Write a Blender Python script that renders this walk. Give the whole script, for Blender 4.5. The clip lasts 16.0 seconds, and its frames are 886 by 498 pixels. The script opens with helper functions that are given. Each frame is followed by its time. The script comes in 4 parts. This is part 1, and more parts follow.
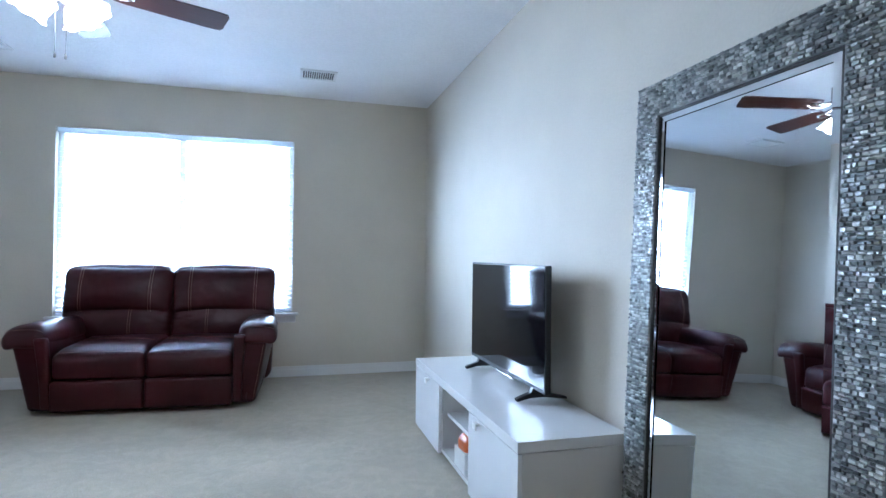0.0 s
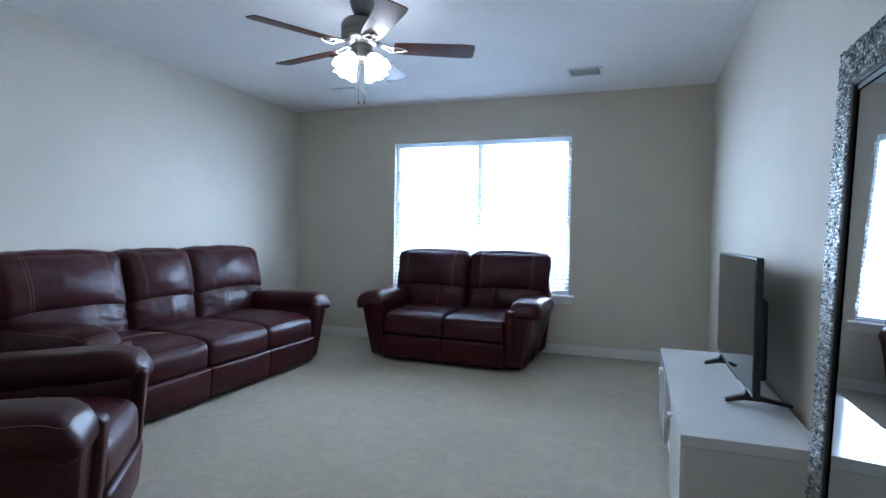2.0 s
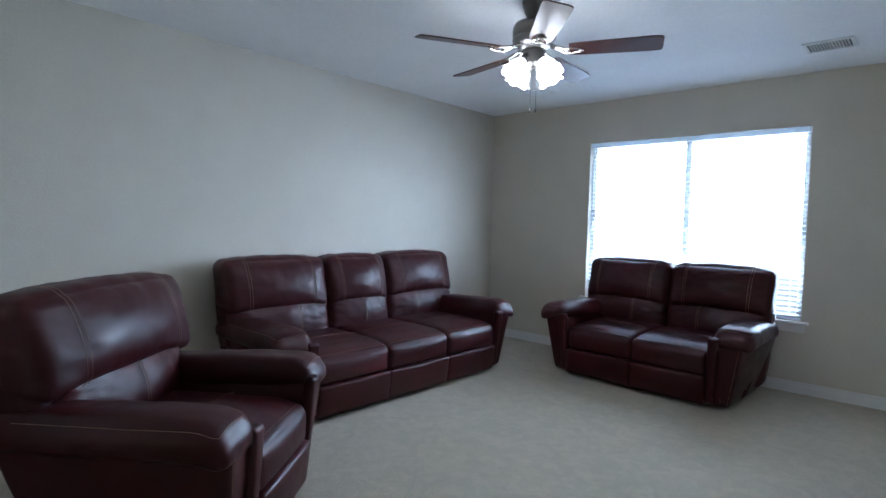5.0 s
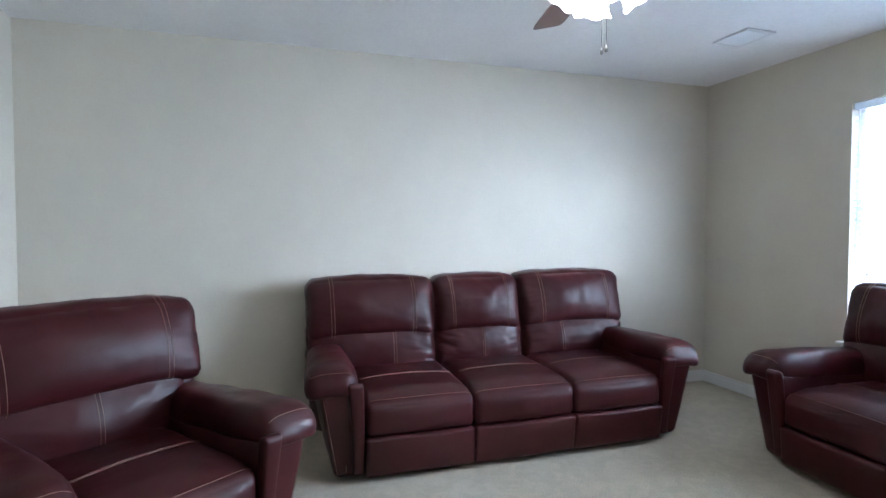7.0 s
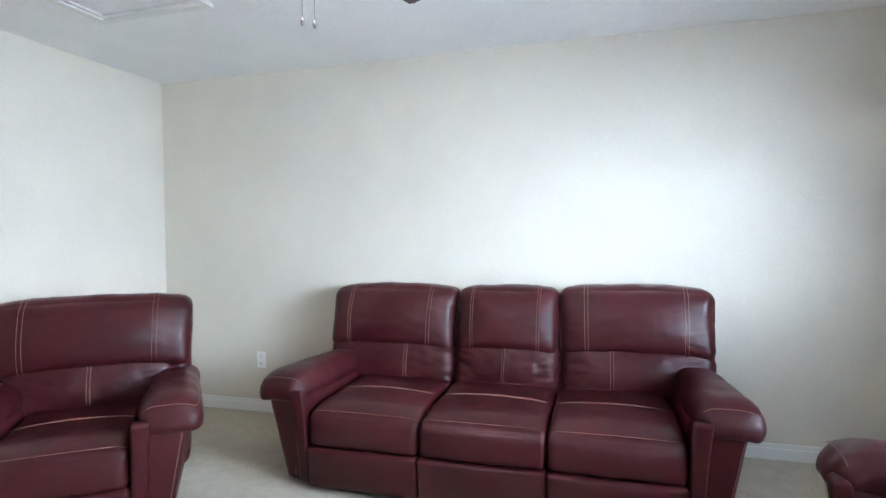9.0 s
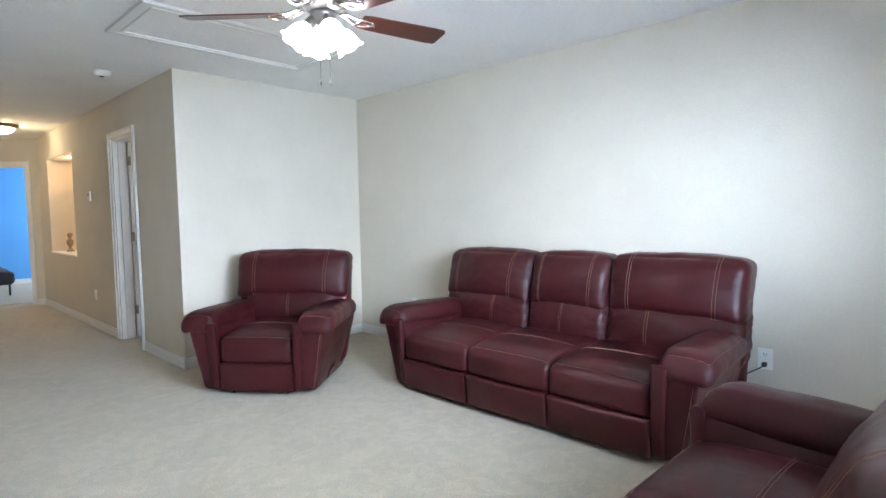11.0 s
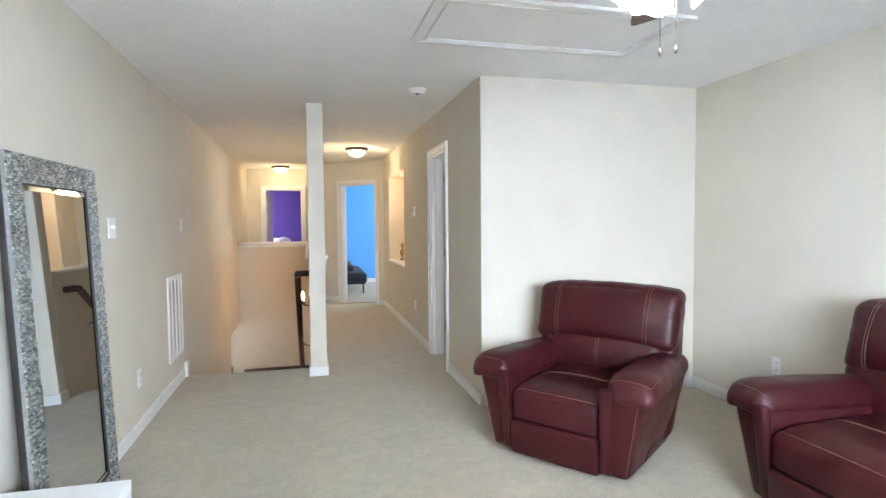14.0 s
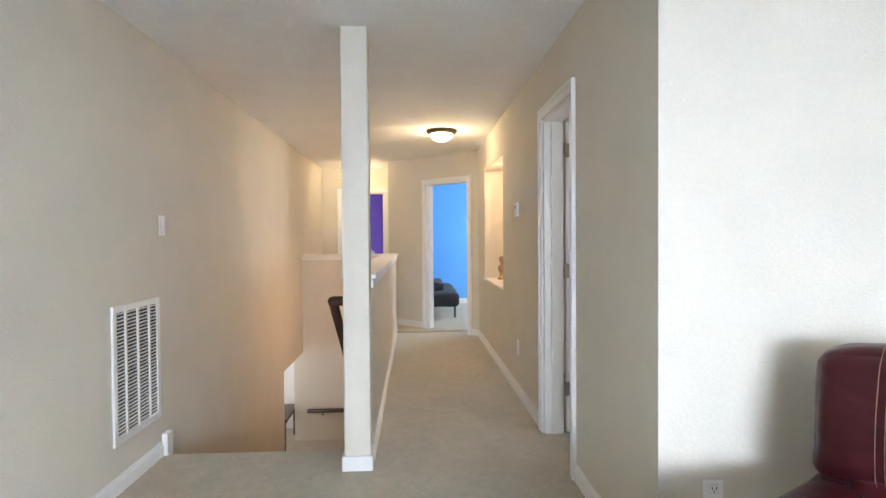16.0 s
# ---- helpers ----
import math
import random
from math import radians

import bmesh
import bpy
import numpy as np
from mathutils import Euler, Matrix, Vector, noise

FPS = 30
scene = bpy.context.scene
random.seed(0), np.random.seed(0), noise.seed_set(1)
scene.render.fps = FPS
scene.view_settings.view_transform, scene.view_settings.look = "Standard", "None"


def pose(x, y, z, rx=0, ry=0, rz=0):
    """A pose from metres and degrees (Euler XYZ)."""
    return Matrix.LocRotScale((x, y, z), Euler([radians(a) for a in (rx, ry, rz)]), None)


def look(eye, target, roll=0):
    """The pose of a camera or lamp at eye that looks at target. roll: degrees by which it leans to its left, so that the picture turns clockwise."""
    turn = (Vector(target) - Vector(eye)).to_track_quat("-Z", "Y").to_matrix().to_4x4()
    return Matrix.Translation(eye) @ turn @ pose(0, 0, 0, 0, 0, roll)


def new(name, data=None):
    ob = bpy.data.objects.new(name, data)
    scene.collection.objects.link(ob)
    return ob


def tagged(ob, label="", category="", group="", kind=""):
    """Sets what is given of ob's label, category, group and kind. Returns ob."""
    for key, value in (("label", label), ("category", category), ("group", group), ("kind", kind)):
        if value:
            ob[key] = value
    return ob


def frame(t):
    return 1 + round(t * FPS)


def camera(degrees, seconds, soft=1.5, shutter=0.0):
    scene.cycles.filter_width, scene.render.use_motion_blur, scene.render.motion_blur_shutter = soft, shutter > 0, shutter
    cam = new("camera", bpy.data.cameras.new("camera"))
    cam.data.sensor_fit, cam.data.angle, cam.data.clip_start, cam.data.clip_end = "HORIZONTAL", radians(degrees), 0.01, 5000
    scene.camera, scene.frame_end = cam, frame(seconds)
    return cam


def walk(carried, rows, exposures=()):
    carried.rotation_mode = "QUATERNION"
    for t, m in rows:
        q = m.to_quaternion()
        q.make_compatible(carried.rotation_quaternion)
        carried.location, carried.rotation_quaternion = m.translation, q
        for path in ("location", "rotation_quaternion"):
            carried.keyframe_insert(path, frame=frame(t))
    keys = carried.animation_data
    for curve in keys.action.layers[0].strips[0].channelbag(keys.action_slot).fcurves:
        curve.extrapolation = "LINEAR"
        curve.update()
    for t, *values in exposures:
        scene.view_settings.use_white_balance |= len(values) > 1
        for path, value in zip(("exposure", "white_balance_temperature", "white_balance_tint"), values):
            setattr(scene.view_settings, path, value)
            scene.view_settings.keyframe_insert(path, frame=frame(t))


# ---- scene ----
cam = camera(78.3, 16.0)
PATH = [
    (0, (0.15, 0.644, 1.071), (0.69, 2.57, 1.094), 0.7),
    (0.5, (0.289, 0.552, 1.06), (0.487, 2.543, 1.042), 0.6),
    (1, (0.432, 0.457, 1.063), (0.258, 2.449, 1.017), 0.6),
    (1.5, (0.608, 0.391, 1.07), (0.163, 2.34, 1.022), 0.8),
    (2, (0.752, 0.361, 1.099), (0.086, 2.246, 1.05), 0.9),
    (2.5, (0.825, 0.354, 1.125), (-0.04, 2.156, 1.07), 1.0),
    (3, (0.847, 0.34, 1.15), (-0.148, 2.073, 1.088), 1.0),
    (3.2, (0.856, 0.34, 1.159), (-0.179, 2.051, 1.099), 0.8),
    (5.3, (0.902, 0.786, 1.249), (-0.511, 2.198, 1.157), 1.3),
    (5.5, (0.889, 0.895, 1.251), (-0.582, 2.247, 1.168), 1.0),
    (6, (0.861, 1.251, 1.216), (-0.799, 2.365, 1.158), 0.4),
    (6.5, (0.886, 1.649, 1.215), (-0.946, 2.45, 1.165), 0.0),
    (7, (0.838, 2.113, 1.257), (-1.066, 2.721, 1.189), -0.0),
    (7.5, (0.72, 2.569, 1.311), (-1.254, 2.87, 1.212), -0.4),
    (8, (0.574, 3.011, 1.303), (-1.424, 3.011, 1.215), -0.4),
    (10.3, (0.674, 5.077, 1.246), (-0.953, 3.917, 1.154), -1.1),
    (10.5, (0.699, 5.2, 1.24), (-0.873, 3.968, 1.131), -1.1),
    (11, (0.738, 5.369, 1.246), (-0.705, 3.99, 1.116), -1.0),
    (11.5, (0.772, 5.47, 1.239), (-0.577, 3.998, 1.111), -0.9),
    (12, (0.777, 5.468, 1.246), (-0.465, 3.906, 1.118), -0.9),
    (12.5, (0.765, 5.434, 1.255), (-0.372, 3.794, 1.126), -0.7),
    (13, (0.677, 5.362, 1.296), (-0.326, 3.638, 1.158), -0.8),
    (13.5, (0.503, 5.006, 1.353), (-0.252, 3.158, 1.222), -0.6),
    (14, (0.258, 4.588, 1.374), (-0.225, 2.65, 1.278), -0.5),
    (14.5, (0.095, 4.147, 1.352), (-0.238, 2.176, 1.302), -0.3),
    (15, (-0.009, 3.625, 1.342), (-0.242, 1.639, 1.307), -0.3),
    (15.5, (-0.095, 3.076, 1.313), (-0.254, 1.083, 1.272), -0.3),
    (16, (-0.142, 2.597, 1.28), (-0.249, 0.6, 1.242), -0.4),
]
EXPOSURES = [(0, 0.34, 5030, 11), (0.5, 0.08, 5030, 11), (1, -0.18, 5050, 11), (1.5, -0.3, 5080, 11), (3, -0.15, 5230, 11), (5.5, -0.48, 5370, 11), (7, 0.22, 5620, 12), (8, 0.74, 5800, 12), (11, 0.6, 5870, 12), (12.5, 0.6, 5940, 12), (14.5, 0.97, 6130, 14), (16, 0.93, 6130, 15)]
walk(cam, [(t, look(eye, target, roll)) for t, eye, target, roll in PATH], EXPOSURES)

# strengths of the lamps, tilt of the blind slats and the turn of the fan
WINDOW_W, HALL_W, SCONCE_W = 158.0, 9.0, 2.6
BACKDROP, SHADE_GLOW, SLAT_TILT, FAN_TURN = 9.0, 15.0, 13, 24

# ---------------------------------------------------------------- light
world = bpy.data.worlds.new("sky")
scene.world = world
world.use_nodes = True
wn = world.node_tree.nodes
sky = wn.new("ShaderNodeTexSky")
sky.sky_type = "NISHITA"
sky.sun_disc = False
sky.sun_elevation = radians(55)
sky.sun_rotation = radians(200)
wn["Background"].inputs["Strength"].default_value = 0.12
world.node_tree.links.new(sky.outputs[0], wn["Background"].inputs["Color"])


def area_lamp(name, eye, target, w, h, watts, colour):
    data = bpy.data.lights.new(name, "AREA")
    data.shape, data.size, data.size_y, data.energy, data.color = "RECTANGLE", w, h, watts, colour
    ob = new(name, data)
    ob.matrix_world = look(eye, target)
    return ob


def bulb(name, at, watts, colour, radius=0.04):
    data = bpy.data.lights.new(name, "POINT")
    data.energy, data.color, data.shadow_soft_size = watts, colour, radius
    ob = new(name, data)
    ob.location = at
    return ob


# plan of the place, in metres
XW, XE, YN, YS, XH, H = -2.825, 1.365, 5.58, 0.752, -0.989, 2.445
WIN = (-1.64, 0.172, 0.555, 2.05)
T = 0.12

sun_data = bpy.data.lights.new("sun", "SUN")
sun_data.energy, sun_data.angle, sun_data.color = 2.5, radians(0.6), (1.0, 0.95, 0.88)
sun = new("sun", sun_data)
sun.matrix_world = look((0, 0, 10), (3.0, 6.0, 0))
area_lamp("window_daylight", ((WIN[0] + WIN[1]) / 2, YN + 0.10, 1.3), ((WIN[0] + WIN[1]) / 2, 0, 2.0), 1.75, 1.42, WINDOW_W, (0.74, 0.87, 1.0))
area_lamp("blue_room_daylight", (-3.2, -7.2, 1.5), (-0.8, -7.4, 1.0), 1.2, 1.2, 52, (0.93, 1.0, 1.0))
# area lamp added inside the unseen side room to brighten its jamb and door
area_lamp("side_room_fill", (-2.3, 0.40, 1.5), (-1.2, -0.9, 1.2), 0.5, 0.6, 5.0, (1.0, 1.0, 1.0))
# unseen lamp added on the lower landing to brighten its white door
area_lamp("foyer_fill", (XE + 2.0, -4.2, -0.8), (XE, -4.6, -1.0), 0.8, 0.8, 14, (1.0, 1.0, 1.0))
# added area lamp, out of view, that lights the purple bedroom from one side
area_lamp("purple_room_fill", (2.6, -8.2, 1.5), (0.6, -8.0, 1.0), 1.0, 1.0, 26, (0.95, 0.92, 1.0))

# ---------------------------------------------------------------- materials


def mat(name, colour, rough=0.5, metal=0.0, vary=0.08, scale=6.0, bump=0.0, bump_scale=120.0, coat=0.0, fine=0.0, spec=0.5, spread=0.0):
    """A node material: a base colour with two scales of variation, and fine relief."""
    m = bpy.data.materials.new(name)
    m.use_nodes = True
    n, l = m.node_tree.nodes, m.node_tree.links
    b = n["Principled BSDF"]
    b.inputs["Roughness"].default_value = rough
    b.inputs["Metallic"].default_value = metal
    b.inputs["Specular IOR Level"].default_value = spec
    b.inputs["Coat Weight"].default_value = coat
    b.inputs["Coat Roughness"].default_value = 0.12
    tc = n.new("ShaderNodeTexCoord")
    big = n.new("ShaderNodeTexNoise")
    big.inputs["Scale"].default_value = scale
    big.inputs["Detail"].default_value = 5
    l.new(tc.outputs["Object"], big.inputs["Vector"])
    small = n.new("ShaderNodeTexNoise")
    small.inputs["Scale"].default_value = bump_scale
    small.inputs["Detail"].default_value = 3
    l.new(tc.outputs["Object"], small.inputs["Vector"])
    mr = n.new("ShaderNodeMapRange")
    mr.inputs["From Min"].default_value, mr.inputs["From Max"].default_value = 0.3, 0.7
    mr.inputs["To Min"].default_value, mr.inputs["To Max"].default_value = 1 - vary, 1 + vary
    l.new(big.outputs["Fac"], mr.inputs["Value"])
    mr2 = n.new("ShaderNodeMapRange")
    mr2.inputs["From Min"].default_value, mr2.inputs["From Max"].default_value = 0.3, 0.7
    mr2.inputs["To Min"].default_value, mr2.inputs["To Max"].default_value = 1 - fine, 1 + fine
    l.new(small.outputs["Fac"], mr2.inputs["Value"])
    mul = n.new("ShaderNodeMath")
    mul.operation = "MULTIPLY"
    l.new(mr.outputs[0], mul.inputs[0])
    l.new(mr2.outputs[0], mul.inputs[1])
    factor = mul.outputs[0]
    if spread:
        info = n.new("ShaderNodeNewGeometry")
        mr3 = n.new("ShaderNodeMapRange")
        mr3.inputs["To Min"].default_value, mr3.inputs["To Max"].default_value = 1 - spread, 1 + spread
        l.new(info.outputs["Random Per Island"], mr3.inputs["Value"])
        mul3 = n.new("ShaderNodeMath")
        mul3.operation = "MULTIPLY"
        l.new(factor, mul3.inputs[0])
        l.new(mr3.outputs[0], mul3.inputs[1])
        factor = mul3.outputs[0]
    scale_col = n.new("ShaderNodeVectorMath")
    scale_col.operation = "SCALE"
    scale_col.inputs[0].default_value = colour
    l.new(factor, scale_col.inputs["Scale"])
    l.new(scale_col.outputs["Vector"], b.inputs["Base Color"])
    if bump:
        bp = n.new("ShaderNodeBump")
        bp.inputs["Strength"].default_value = bump
        bp.inputs["Distance"].default_value = 0.01
        l.new(small.outputs["Fac"], bp.inputs["Height"])
        l.new(bp.outputs[0], b.inputs["Normal"])
    return m


def glow(name, colour, strength):
    m = bpy.data.materials.new(name)
    m.use_nodes = True
    b = m.node_tree.nodes["Principled BSDF"]
    b.inputs["Base Color"].default_value = (*colour, 1)
    b.inputs["Emission Color"].default_value = (*colour, 1)
    b.inputs["Emission Strength"].default_value = strength
    b.inputs["Roughness"].default_value = 0.3
    return m


def carpet_material():
    """Cut-pile carpet: trodden patches, tufts and a matt sheen."""
    m = mat("beige_carpet", (0.425, 0.368, 0.265), 0.95, vary=0.06, scale=1.8, bump=0.55, bump_scale=150, fine=0.24, spec=0.1)
    n, l = m.node_tree.nodes, m.node_tree.links
    b = n["Principled BSDF"]
    b.inputs["Sheen Weight"].default_value = 0.25
    b.inputs["Sheen Roughness"].default_value = 0.6
    tread = n.new("ShaderNodeTexNoise")
    tread.inputs["Scale"].default_value = 11.0
    tread.inputs["Detail"].default_value = 9
    tread.inputs["Distortion"].default_value = 1.2
    tc = [x for x in n if x.bl_idname == "ShaderNodeTexCoord"][0]
    l.new(tc.outputs["Object"], tread.inputs["Vector"])
    ramp = n.new("ShaderNodeMapRange")
    ramp.inputs["From Min"].default_value, ramp.inputs["From Max"].default_value = 0.42, 0.62
    ramp.inputs["To Min"].default_value, ramp.inputs["To Max"].default_value = 0.925, 1.045
    l.new(tread.outputs["Fac"], ramp.inputs["Value"])
    old = b.inputs["Base Color"].links[0].from_socket
    sc = n.new("ShaderNodeVectorMath")
    sc.operation = "SCALE"
    l.new(old, sc.inputs[0])
    l.new(ramp.outputs[0], sc.inputs["Scale"])
    l.new(sc.outputs["Vector"], b.inputs["Base Color"])
    return m


def leather_material(name, colour):
    """Glossy bonded leather: fine cell grain, soft creases, slight two-tone wear."""
    m = bpy.data.materials.new(name)
    m.use_nodes = True
    n, l = m.node_tree.nodes, m.node_tree.links
    b = n["Principled BSDF"]
    tc = n.new("ShaderNodeTexCoord")
    v = n.new("ShaderNodeTexVoronoi")
    v.inputs["Scale"].default_value = 330
    l.new(tc.outputs["Object"], v.inputs["Vector"])
    crease = n.new("ShaderNodeTexNoise")
    crease.inputs["Scale"].default_value = 9
    crease.inputs["Detail"].default_value = 2
    crease.inputs["Distortion"].default_value = 0.3
    l.new(tc.outputs["Object"], crease.inputs["Vector"])
    b1 = n.new("ShaderNodeBump")
    b1.inputs["Strength"].default_value = 0.05
    b1.inputs["Distance"].default_value = 0.0006
    l.new(v.outputs["Distance"], b1.inputs["Height"])
    b2 = n.new("ShaderNodeBump")
    b2.inputs["Strength"].default_value = 0.13
    b2.inputs["Distance"].default_value = 0.02
    l.new(crease.outputs["Fac"], b2.inputs["Height"])
    l.new(b1.outputs[0], b2.inputs["Normal"])
    l.new(b2.outputs[0], b.inputs["Normal"])
    tone = n.new("ShaderNodeTexNoise")
    tone.inputs["Scale"].default_value = 3.5
    tone.inputs["Detail"].default_value = 6
    l.new(tc.outputs["Object"], tone.inputs["Vector"])
    mr = n.new("ShaderNodeMapRange")
    mr.inputs["From Min"].default_value, mr.inputs["From Max"].default_value = 0.3, 0.7
    mr.inputs["To Min"].default_value, mr.inputs["To Max"].default_value = 0.86, 1.16
    l.new(tone.outputs["Fac"], mr.inputs["Value"])
    sc = n.new("ShaderNodeVectorMath")
    sc.operation = "SCALE"
    sc.inputs[0].default_value = colour
    l.new(mr.outputs[0], sc.inputs["Scale"])
    l.new(sc.outputs["Vector"], b.inputs["Base Color"])
    rr = n.new("ShaderNodeMapRange")
    rr.inputs["From Min"].default_value, rr.inputs["From Max"].default_value = 0.3, 0.7
    rr.inputs["To Min"].default_value, rr.inputs["To Max"].default_value = 0.33, 0.43
    l.new(crease.outputs["Fac"], rr.inputs["Value"])
    l.new(rr.outputs[0], b.inputs["Roughness"])
    b.inputs["Specular IOR Level"].default_value = 0.30
    return m


def wood_material(name, dark, light, scale=14.0, rough=0.35):
    m = bpy.data.materials.new(name)
    m.use_nodes = True
    n, l = m.node_tree.nodes, m.node_tree.links
    b = n["Principled BSDF"]
    tc = n.new("ShaderNodeTexCoord")
    mp = n.new("ShaderNodeMapping")
    mp.inputs["Scale"].default_value = (1.0, 9.0, 9.0)
    l.new(tc.outputs["Object"], mp.inputs["Vector"])
    nz = n.new("ShaderNodeTexNoise")
    nz.inputs["Scale"].default_value = scale
    nz.inputs["Detail"].default_value = 6
    nz.inputs["Distortion"].default_value = 0.6
    l.new(mp.outputs[0], nz.inputs["Vector"])
    mx = n.new("ShaderNodeMix")
    mx.data_type = "RGBA"
    mx.inputs["A"].default_value = (*dark, 1)
    mx.inputs["B"].default_value = (*light, 1)
    l.new(nz.outputs["Fac"], mx.inputs["Factor"])
    l.new(mx.outputs["Result"], b.inputs["Base Color"])
    b.inputs["Roughness"].default_value = rough
    return m


M_WALL = mat("greige_wall_paint", (0.665, 0.614, 0.518), 0.75, vary=0.025, scale=3, bump=0.18, bump_scale=90, fine=0.02, spec=0.25)
M_CEIL = mat("white_textured_ceiling", (0.90, 0.89, 0.87), 0.85, vary=0.02, scale=3, bump=0.28, bump_scale=60, fine=0.03, spec=0.2)
M_TRIM = mat("white_trim_paint", (0.80, 0.79, 0.76), 0.38, vary=0.02, scale=4, bump=0.03, bump_scale=60)
M_CARPET = carpet_material()
M_LEATHER = leather_material("oxblood_leather", (0.042, 0.0062, 0.0080))
# darker copy of the same leather: shade under the seats put into colour
M_LEATHER_SHADED = leather_material("oxblood_leather_shaded", (0.02, 0.005, 0.006))
M_STITCH = mat("tan_thread", (0.30, 0.18, 0.135), 0.7, vary=0.15, scale=60)
M_BLACK = mat("black_plastic", (0.012, 0.012, 0.014), 0.35, vary=0.1, scale=20, bump=0.04, bump_scale=300)
M_SCREEN = mat("black_screen_glass", (0.006, 0.006, 0.008), 0.06, vary=0.02, scale=4, spec=0.6)
M_WHITE_GLOSS = mat("white_high_gloss_foil", (0.80, 0.80, 0.79), 0.10, vary=0.012, scale=5, spec=0.5)
M_WHITE_SIDE = mat("white_matt_foil", (0.74, 0.73, 0.70), 0.35, vary=0.02, scale=5)
M_BLIND = mat("white_blind_slat", (0.85, 0.86, 0.87), 0.45, vary=0.02, scale=6)
bt, btl = M_BLIND.node_tree.nodes, M_BLIND.node_tree.links
thin = bt.new("ShaderNodeBsdfTranslucent")
thin.inputs["Color"].default_value = (0.80, 0.84, 0.88, 1)
vinyl = bt.new("ShaderNodeMixShader")
vinyl.inputs[0].default_value = 0.5
btl.new(bt["Principled BSDF"].outputs[0], vinyl.inputs[1])
btl.new(thin.outputs[0], vinyl.inputs[2])
btl.new(vinyl.outputs[0], bt["Material Output"].inputs[0])
M_PLATE = mat("white_plastic_plate", (0.82, 0.81, 0.78), 0.35, vary=0.02, scale=20)
# near black: shade inside ducts and outlet slots, and the detector's dark button
M_NEAR_BLACK = mat("near_black", (0.02, 0.02, 0.02), 0.6)
M_NICKEL = mat("pewter_metal", (0.20, 0.19, 0.18), 0.34, metal=0.9, vary=0.12, scale=12, bump=0.05, bump_scale=90)
M_BRIGHT = mat("bright_nickel", (0.62, 0.60, 0.57), 0.22, metal=1.0, vary=0.06, scale=14)
M_BLADE = wood_material("cherry_blade_wood", (0.045, 0.014, 0.010), (0.12, 0.038, 0.024), 10, 0.32)
M_SHADE = glow("lit_frosted_glass", (1.0, 0.97, 0.92), SHADE_GLOW)
M_FLUSH = glow("lit_warm_frosted_glass", (1.0, 0.86, 0.60), 9.0)
M_CANDLE = glow("lit_candle_bulb", (1.0, 0.55, 0.28), 30.0)
M_SPOT = glow("lit_recessed_bulb", (1.0, 0.80, 0.55), 18.0)
M_BRONZE = mat("bronze_metal", (0.16, 0.12, 0.08), 0.4, metal=0.8, vary=0.15, scale=20)
M_RAIL = wood_material("dark_walnut_rail", (0.030, 0.014, 0.008), (0.075, 0.036, 0.02), 20, 0.35)
M_BLUE = mat("sky_blue_wall_paint", (0.13, 0.40, 0.80), 0.7, vary=0.03, scale=3, bump=0.1, bump_scale=90)
M_PURPLE = mat("purple_wall_paint", (0.10, 0.045, 0.27), 0.7, vary=0.03, scale=3, bump=0.1, bump_scale=90)
M_BED = mat("charcoal_bedding", (0.035, 0.037, 0.045), 0.9, vary=0.25, scale=7, bump=0.4, bump_scale=40)
M_LINEN = mat("white_bedding", (0.70, 0.68, 0.68), 0.9, vary=0.1, scale=9, bump=0.3, bump_scale=40)
M_ORANGE = mat("orange_plastic", (0.65, 0.13, 0.02), 0.4, vary=0.15, scale=18)
M_PAPER = mat("white_carton", (0.72, 0.72, 0.70), 0.6, vary=0.05, scale=10)
M_CORD = mat("black_cord", (0.015, 0.015, 0.015), 0.5)
M_GROUT = mat("silver_grey_grout", (0.20, 0.20, 0.19), 0.6, vary=0.2, scale=60)
M_TILE = mat("mirror_frame_silver_chip", (0.38, 0.38, 0.35), 0.40, metal=0.6, vary=0.2, scale=35, bump=0.12, bump_scale=150, spread=0.45)
M_TILE_DARK = mat("mirror_frame_grey_chip", (0.18, 0.19, 0.18), 0.45, metal=0.6, vary=0.2, scale=35, bump=0.12, bump_scale=150, spread=0.5)
M_DARK_EDGE = mat("dark_mirror_edge", (0.02, 0.017, 0.014), 0.5)
M_FIGURE = mat("bronze_glass_ornament", (0.50, 0.36, 0.22), 0.25, metal=0.6, vary=0.3, scale=40)
M_TILEFLOOR = mat("grey_floor_tile", (0.35, 0.34, 0.32), 0.4, vary=0.08, scale=5)


def mirror_material():
    m = mat("silvered_mirror_glass", (0.66, 0.70, 0.73), 0.015, metal=1.0, vary=0.01, scale=4)
    n, l = m.node_tree.nodes, m.node_tree.links
    b = n["Principled BSDF"]
    tc = [x for x in n if x.bl_idname == "ShaderNodeTexCoord"][0]
    sm = n.new("ShaderNodeTexNoise")
    sm.inputs["Scale"].default_value = 5.0
    sm.inputs["Detail"].default_value = 8
    sm.inputs["Distortion"].default_value = 1.5
    l.new(tc.outputs["Object"], sm.inputs["Vector"])
    r = n.new("ShaderNodeMapRange")
    r.inputs["From Min"].default_value, r.inputs["From Max"].default_value = 0.55, 0.75
    r.inputs["To Min"].default_value, r.inputs["To Max"].default_value = 0.012, 0.10
    l.new(sm.outputs["Fac"], r.inputs["Value"])
    l.new(r.outputs[0], b.inputs["Roughness"])
    return m


M_MIRROR = mirror_material()

M_GLASS = bpy.data.materials.new("window_glass")
M_GLASS.use_nodes = True
gb = M_GLASS.node_tree.nodes["Principled BSDF"]
gb.inputs["Transmission Weight"].default_value = 1.0
gb.inputs["Roughness"].default_value = 0.0
gb.inputs["IOR"].default_value = 1.1

# ---------------------------------------------------------------- mesh helpers


